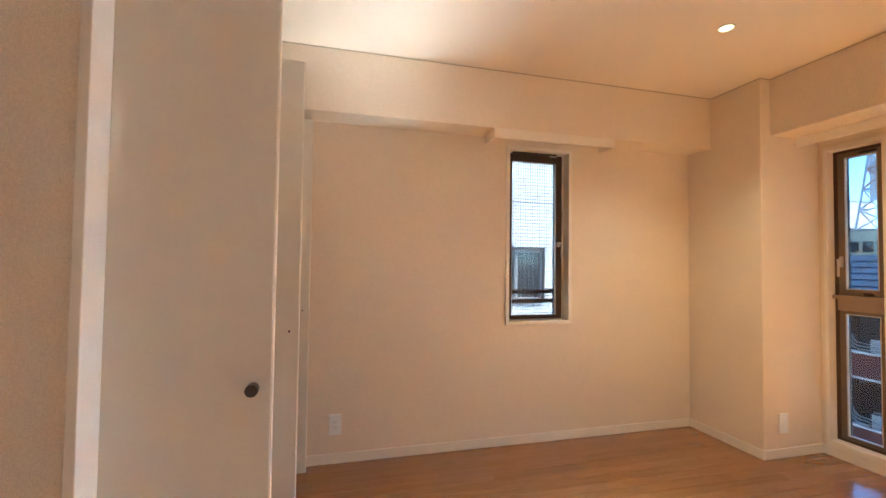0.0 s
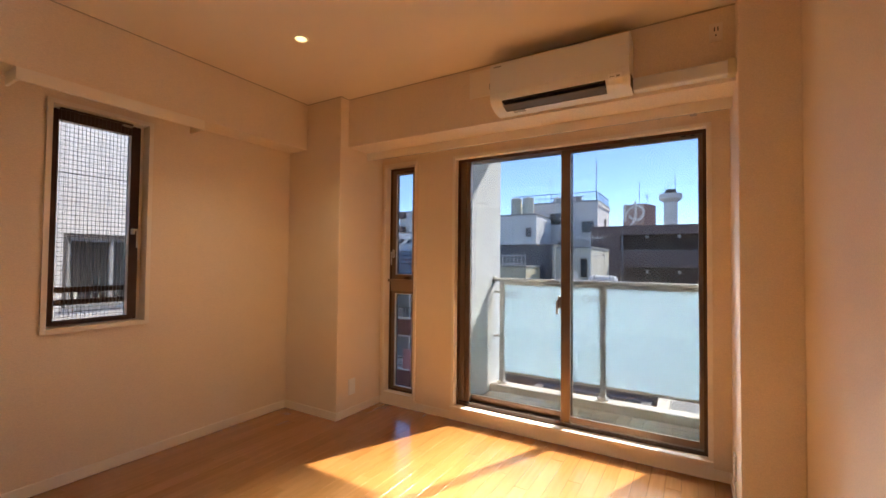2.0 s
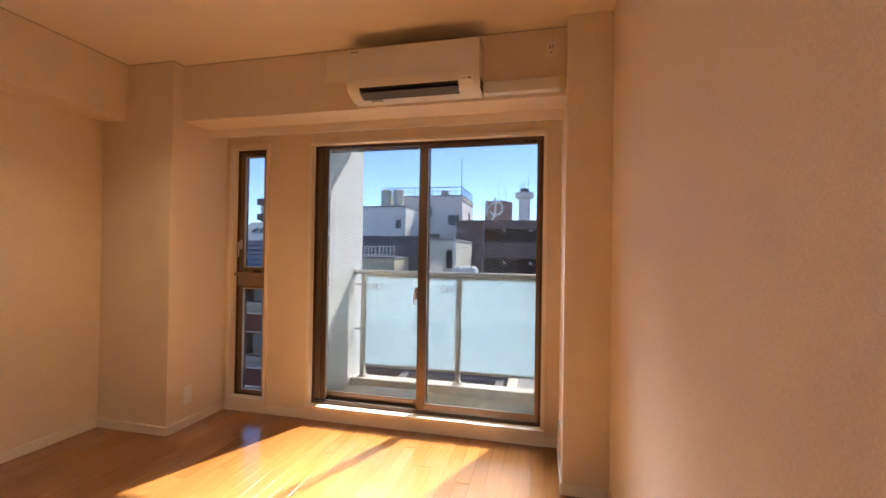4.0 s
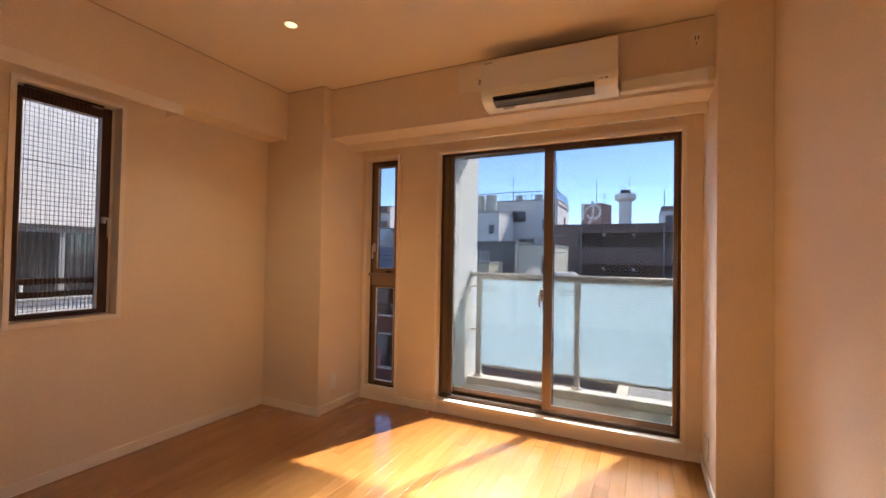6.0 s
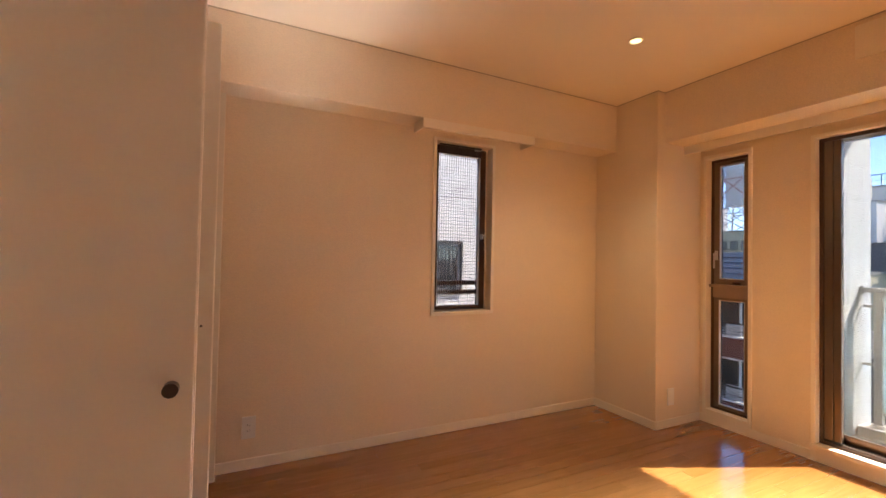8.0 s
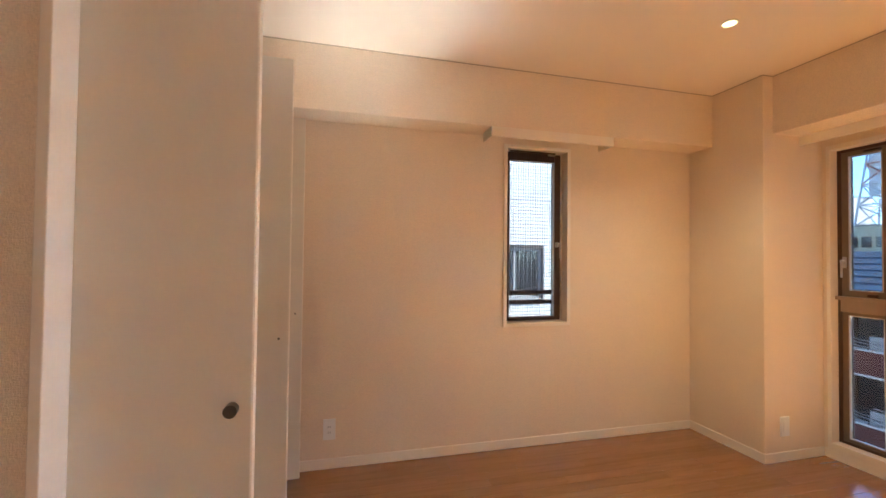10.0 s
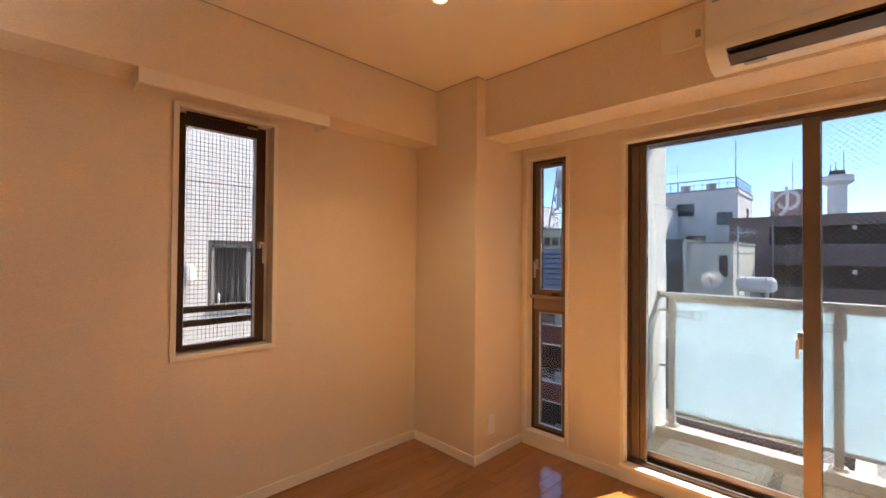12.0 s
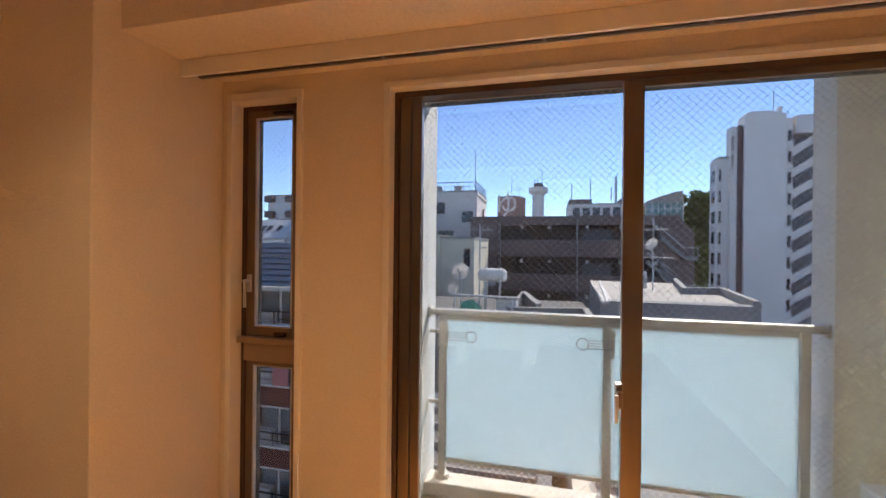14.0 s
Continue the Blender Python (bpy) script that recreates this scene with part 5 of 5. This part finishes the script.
# low roofs right below the balcony, seen under the railing glass
def low_roofs():
    g = building("low_beige_house", 7.2, 12.6, -6.0, 0.7, -2.0, BEIGEB, "low beige house with a pale parapet", 0.28, ROOFG)
    part("roof_step", boxes((9.0, 10.2, -3.2, -0.6, -1.98, -1.55)), PARAP, g, "low grey roof step")
    for y in (-4.6, -1.6, 0.1):
        part("vent", boxes((8.2, 8.5, y - 0.15, y + 0.15, -1.98, -1.72), bevel=0.02), WHITEB, g)
    g = building("low_dark_house", 7.6, 12.4, 0.95, 3.9, -2.5, STAIRG, "low house with a dark weathered roof", 0.2, ROOFD)
    for k in range(5):
        part("roof_batten", boxes((8.0 + k * 0.85, 8.08 + k * 0.85, 1.2, 3.65, -2.48, -2.36)), PARAP, g)


low_roofs()


# house with blue shingles and red-brown balconies, seen through the slit window
def blue_house():
    x = 12.0
    g = thing("balcony_house", (13.2, 9, GZ), "dark red balcony house under a blue shingled roof", "building")
    part("core", boxes((x + 0.9, x + 2.5, 6.45, 13, GZ, 0.2)), BROWND, g, "back wall, shade in its dark brown")
    bm = bmesh.new()
    prism(bm, [(x - 0.3, 6.4, 0.28), (x + 1.5, 6.4, 1.5), (x + 2.5, 6.4, 1.5), (x + 2.5, 6.4, 0.28)], (0, 6.8, 0))
    roof = part("roof", bm, BLUEROOF, g, "blue shingled roof")
    part("eave", boxes((x - 0.36, x - 0.28, 6.4, 13.2, 0.2, 0.32)), WHITEB, g, "pale gutter")
    for z1 in (-0.8, -2.5, -4.2, -5.9):
        part("balcony_band", boxes((x, x + 0.16, 6.45, 13, z1 - 0.54, z1)), REDBAND, g, "dark red brick balcony front")
        part("coping", boxes((x - 0.03, x + 0.19, 6.45, 13, z1, z1 + 0.04), (x - 0.02, x + 0.17, 6.45, 13, z1 - 0.585, z1 - 0.54)), WHITEB, g, "white coping")
        part("slab", boxes((x + 0.16, x + 0.9, 6.45, 13, z1 - 0.54, z1 - 0.42)), PARAP, g)
        part("handrail", boxes((x + 0.05, x + 0.09, 6.45, 13, z1 + 0.36, z1 + 0.40), (x + 0.05, x + 0.08, 6.45, 13, z1 + 0.16, z1 + 0.18)), BLACKP, g, "dark handrail")
        for k in range(10):
            part("baluster", boxes((x + 0.05, x + 0.08, 6.5 + k * 0.65, 6.53 + k * 0.65, z1 + 0.04, z1 + 0.36)), BLACKP, g)
        for k in range(4):
            facade_window(g, "x", x + 0.9, 6.6 + k * 1.6, 7.9 + k * 1.6, z1 - 0.4, z1 + 0.95, 2, glass=CURTAIN if k % 2 else None)
        for k in range(4):
            bm = bmesh.new()
            for q in range(3):
                rad = 0.30 - 0.07 * q
                pts = [(x + 0.02, 7.3 + k * 1.5 + rad * math.cos(a), z1 + 0.40 - rad * math.sin(a)) for a in (i * math.pi / 12 for i in range(7))]
                pts = [(x + 0.02, pts[0][1], z1 + 0.42)] + pts + [(x + 0.02, 7.3 + k * 1.5 - 0.5, z1 + 0.40 - rad)]
                for a, b in zip(pts, pts[1:]):
                    rod(bm, a, b, 0.012, 5)
            part("curved_rail", bm, GALV, g, "pale curved railing bars")
        for k in range(3):
            part("outdoor_unit", boxes((x + 0.35, x + 0.6, 6.75 + k * 2.0, 7.35 + k * 2.0, z1 - 0.42, z1 + 0.3), bevel=0.02), WHITEB, g, "pale outdoor unit")
    for k in range(5):
        bm = bmesh.new()
        rod(bm, (x + 0.2, 6.85 + k * 1.5, GZ), (x + 0.2, 6.85 + k * 1.5, 0.25), 0.035, 8)
        part("downpipe", bm, WHITEB, g, "white downpipe")
    o = thing("hanging_cloth", (x + 0.1, 8.2, -2.3), "pink cloth hung over a balcony rail", "cloth")
    part("cloth", boxes((x - 0.0, x + 0.03, 7.95, 8.45, -2.52, -1.8), bevel=0.01), PINK, o)
    # shingles, course by course
    w, run = 0.3, Vector((1.8, 0, 1.22))
    courses = 8
    step = run / courses
    tilt = math.atan2(1.22, 1.8)
    bm = boxes((-0.01, step.length + 0.02, -w / 2 + 0.004, w / 2 - 0.004, 0.0, 0.018))
    bmesh.ops.transform(bm, matrix=Matrix.Rotation(-tilt + 0.05, 4, "Y"), verts=bm.verts[:])
    sh = finish(bm, "shingle", BLUEROOF)
    for c in range(courses):
        p = Vector((x - 0.3, 0, 0.285)) + step * c
        for k in range(18):
            piece("shingle", sh, (p.x, 6.58 + w * k + (w / 2 if c % 2 else 0), p.z), roof)
    # behind it: cream building, lattice tower, white gabled house, far apartments
    c = building("cream_building", 44, 52, 23.0, 28.5, 4.3, CREAMB, "cream building with a row of windows")
    for k in range(5):
        facade_window(c, "x", 44, 23.3 + k, 24.0 + k, 2.5, 3.4, 1)
    t = thing("lattice_tower", (46, 25.3, 4.4), "white and red steel lattice tower with aerials", "tower")
    base, top, n = 1.5, 0.8, 4
    def leg(sx, sy, f):
        r = base + (top - base) * f
        return Vector((46 + sx * r, 25.3 + sy * r, 4.42 + 7.2 * f))
    corners = ((-1, -1), (1, -1), (1, 1), (-1, 1))
    for sx, sy in corners:
        bm = bmesh.new()
        rod(bm, leg(sx, sy, 0), leg(sx, sy, 1), 0.09, 6)
        part("leg", bm, TOWERW, t)
    for k in range(n):
        bm = bmesh.new()
        for i in range(4):
            a, b = corners[i], corners[(i + 1) % 4]
            rod(bm, leg(*a, k / n), leg(*b, (k + 1) / n), 0.055, 5)
            rod(bm, leg(*b, k / n), leg(*a, (k + 1) / n), 0.055, 5)
            rod(bm, leg(*a, (k + 1) / n), leg(*b, (k + 1) / n), 0.06, 5)
        part("bracing", bm, TOWERR if k == 2 else TOWERW, t)
    part("shelter", boxes((45.3, 46.7, 24.4, 26.2, 7.0, 11.4)), WHITEB, t, "pale enclosed column")
    w2 = building("gabled_house", 40, 46, 27.6, 32.5, 2.2, WHITEB, "white house with sloped metal roof and skylights")
    bm = bmesh.new()
    prism(bm, [(39.8, 27.4, 2.25), (42.5, 27.4, 4.4), (46.2, 27.4, 2.25)], (0, 5.2, 0))
    rf = part("metal_roof", bm, ROOFW, w2, "white metal roof")
    for y in (29.0, 30.2, 31.0):
        bm = boxes((-0.4, 0.4, y - 0.25, y + 0.25, 0, 0.08))
        bmesh.ops.transform(bm, matrix=Matrix.Translation((41.2, 0, 3.4)) @ Matrix.Rotation(-math.atan2(2.15, 2.7), 4, "Y"), verts=bm.verts[:])
        part("skylight", bm, DARKGLASS, rf)
    a = building("far_apartments", 62, 70, 40, 46, 9.8, GREYW, "far grey apartments with stacked balconies")
    for k in range(4):
        part("balcony", boxes((61.0, 62, 40, 42.2, 1.2 + k * 2.5, 2.2 + k * 2.5)), BROWNB, a)
        part("balcony", boxes((61.0, 62, 44.6, 46, 1.2 + k * 2.5, 2.2 + k * 2.5)), BROWNB, a)
    b = building("blue_topped_office", 55, 60, 33.5, 38.5, 5.4, SLATEB, "far office with blue upper storey")
    for k in range(4):
        facade_window(b, "x", 55, 33.8 + k * 1.15, 34.7 + k * 1.15, 4.0, 5.0, 1)


blue_house()


# white tiled neighbour close to the side window
def tiled_neighbour():
    y = 5.87
    g = thing("tiled_building", (3, y + 2, GZ), "white tiled neighbouring building with a curtained window", "building")
    wx0, wx1, wz0, wz1 = 2.29, 3.125, 0.66, 1.395
    wall = part("wall", boxes((-6, wx0, y, y + 6, GZ, 14), (wx1, 6.3, y, y + 6, GZ, 14), (wx0, wx1, y, y + 6, GZ, wz0), (wx0, wx1, y, y + 6, wz1, 14), (wx0, wx1, y + 0.3, y + 6, wz0, wz1)), WJOINT, g, "grey tile joints")
    w = part("window", boxes((wx0, wx0 + 0.035, y + 0.03, y + 0.1, wz0, wz1), (wx1 - 0.035, wx1, y + 0.03, y + 0.1, wz0, wz1), (wx0, wx1, y + 0.03, y + 0.1, wz1 - 0.04, wz1), (wx0, wx1, y + 0.03, y + 0.1, wz0, wz0 + 0.04), (2.685, 2.73, y + 0.035, y + 0.09, wz0, wz1)), GREYP, g, "grey aluminium window frame")
    pn = part("pane", boxes((wx0 + 0.03, wx1 - 0.03, y + 0.062, y + 0.067, wz0 + 0.03, wz1 - 0.03)), glass_material("neighbour_glass", (0.85, 0.87, 0.87)), w, "clear pane")
    pn.visible_shadow = False
    part("sill", boxes((wx0 - 0.02, wx1 + 0.02, y - 0.04, y + 0.03, wz0 - 0.03, wz0), bevel=0.004), GREYP, w)
    bm = bmesh.new()
    n = 60
    lo, hi = [], []
    for i in range(n + 1):
        x = wx0 + 0.02 + (wx1 - wx0 - 0.04) * i / n
        yy = y + 0.17 + 0.02 * math.sin(i * 1.25)
        lo.append(bm.verts.new((x, yy, wz0)))
        hi.append(bm.verts.new((x, yy, wz1)))
    for i in range(n):
        bm.faces.new((lo[i], lo[i + 1], hi[i + 1], hi[i]))
    bmesh.ops.solidify(bm, geom=bm.faces[:], thickness=0.003)
    part("curtain", bm, CURTAIN, w, "grey pleated curtain", True)
    part("bottle", boxes((2.385, 2.42, y + 0.1, y + 0.13, wz0 + 0.04, wz0 + 0.16), bevel=0.01), WHITE, w, "small white bottle")
    v = thing("vent_hood", (2.03, y - 0.05, 0.98), "half-round white vent hood on the tiled wall", "vent hood")
    bm = bmesh.new()
    seg = 18
    out = []
    for i in range(seg + 1):
        a = math.pi * i / seg
        out.append((2.03 - 0.085 * math.cos(a), y - 0.12 * math.sin(a) - 0.004, 0.99))
    prism(bm, out, (0, 0, 0.165))
    part("hood", bm, WHITE, v, smooth=True)
    part("back_plate", boxes((1.94, 2.12, y - 0.012, y - 0.003, 0.985, 1.16)), WHITE, v)
    part("joint_strip", boxes((-0.5, 6.2, y - 0.009, y - 0.002, 2.086, 2.096)), WJOINT, g, "dark horizontal movement joint")
    # tiles: the ones seen best are pieces, the others one mesh
    tw, th, gap = 0.0975, 0.0428, 0.0025
    mesh = finish(boxes((-tw / 2, tw / 2, -0.006, 0.003, -th / 2, th / 2)), "wall_tile", WTILE)
    pick, verts, faces = 0, [], []
    dx, dz = tw + gap, th + 0.0074
    z = -0.9
    while z < 4.2:
        x = 0.6
        while x < 5.6:
            if not (wx0 - 0.04 < x < wx1 + 0.04 and wz0 - 0.03 < z < wz1 + 0.015):
                if 1.35 < x < 3.0 and 1.41 < z < 2.4 and pick < 295:
                    piece("tile", mesh, (x, y, z), wall)
                    pick += 1
                else:
                    i = len(verts)
                    for sy in (0.003, -0.006):
                        verts += [(x - tw / 2, y + sy, z - th / 2), (x + tw / 2, y + sy, z - th / 2), (x + tw / 2, y + sy, z + th / 2), (x - tw / 2, y + sy, z + th / 2)]
                    faces += [(i + 4, i + 5, i + 6, i + 7), (i, i + 1, i + 5, i + 4), (i + 2, i + 3, i + 7, i + 6), (i + 1, i + 2, i + 6, i + 5), (i + 3, i, i + 4, i + 7)]
            x += dx
        z += dz
    me = bpy.data.meshes.new("tiles")
    me.from_pydata(verts, [], faces)
    me.materials.append(WTILE)
    rest = new("tiles", me)
    rest.parent = wall
    tagged(rest, kind="stuff")


tiled_neighbour()

# ---------------- balcony floor tiles ----------------
slab = bpy.data.objects["balcony_slab"]
ts, tg = 0.0915, 0.0055
tile_mesh = finish(boxes((-ts / 2, ts / 2, -ts / 2, ts / 2, -0.012, 0.0), bevel=0.002), "floor_tile", BTILE)
for i in range(8):
    for j in range(21):
        x, y = XE + T + 0.05 + i * (ts + tg), -0.305 + 0.05 + j * (ts + tg)
        if x + ts / 2 < 4.218 and y + ts / 2 < 1.742 and not (3.60 < x < 4.22 and 0.97 < y < 1.67):
            piece("tile", tile_mesh, (x, y, FZ), slab)

# ---------------- strip flooring ----------------
floor = bpy.data.objects["floor"]
PW, PL = 0.0757, 0.909
planks = {}


def plank_mesh(length):
    key = round(length, 2)
    if key not in planks:
        h = length / 2
        bm = boxes((-h + 0.0003, h - 0.0003, -PW / 2 + 0.0003, PW / 2 - 0.0003, -0.0115, 0.0), bevel=0.0009)
        planks[key] = finish(bm, "plank", WOOD)
    return planks[key]


shifts = [0.0, 0.46, 0.2, 0.68, 0.34, 0.81, 0.12, 0.57]
row = 0
y = YS + PW / 2
while y - PW / 2 < YN:
    start = -1.44 if y < 1.2 else -0.97
    x = start - PL * shifts[row % 8]
    while x < XE:
        a, b = max(x, start), min(x + PL, XE)
        if b - a > 0.03:
            piece("plank", plank_mesh(round(b - a, 2)), ((a + b) / 2, y, 0.0), floor)
        x += PL
    row += 1
    y += PW
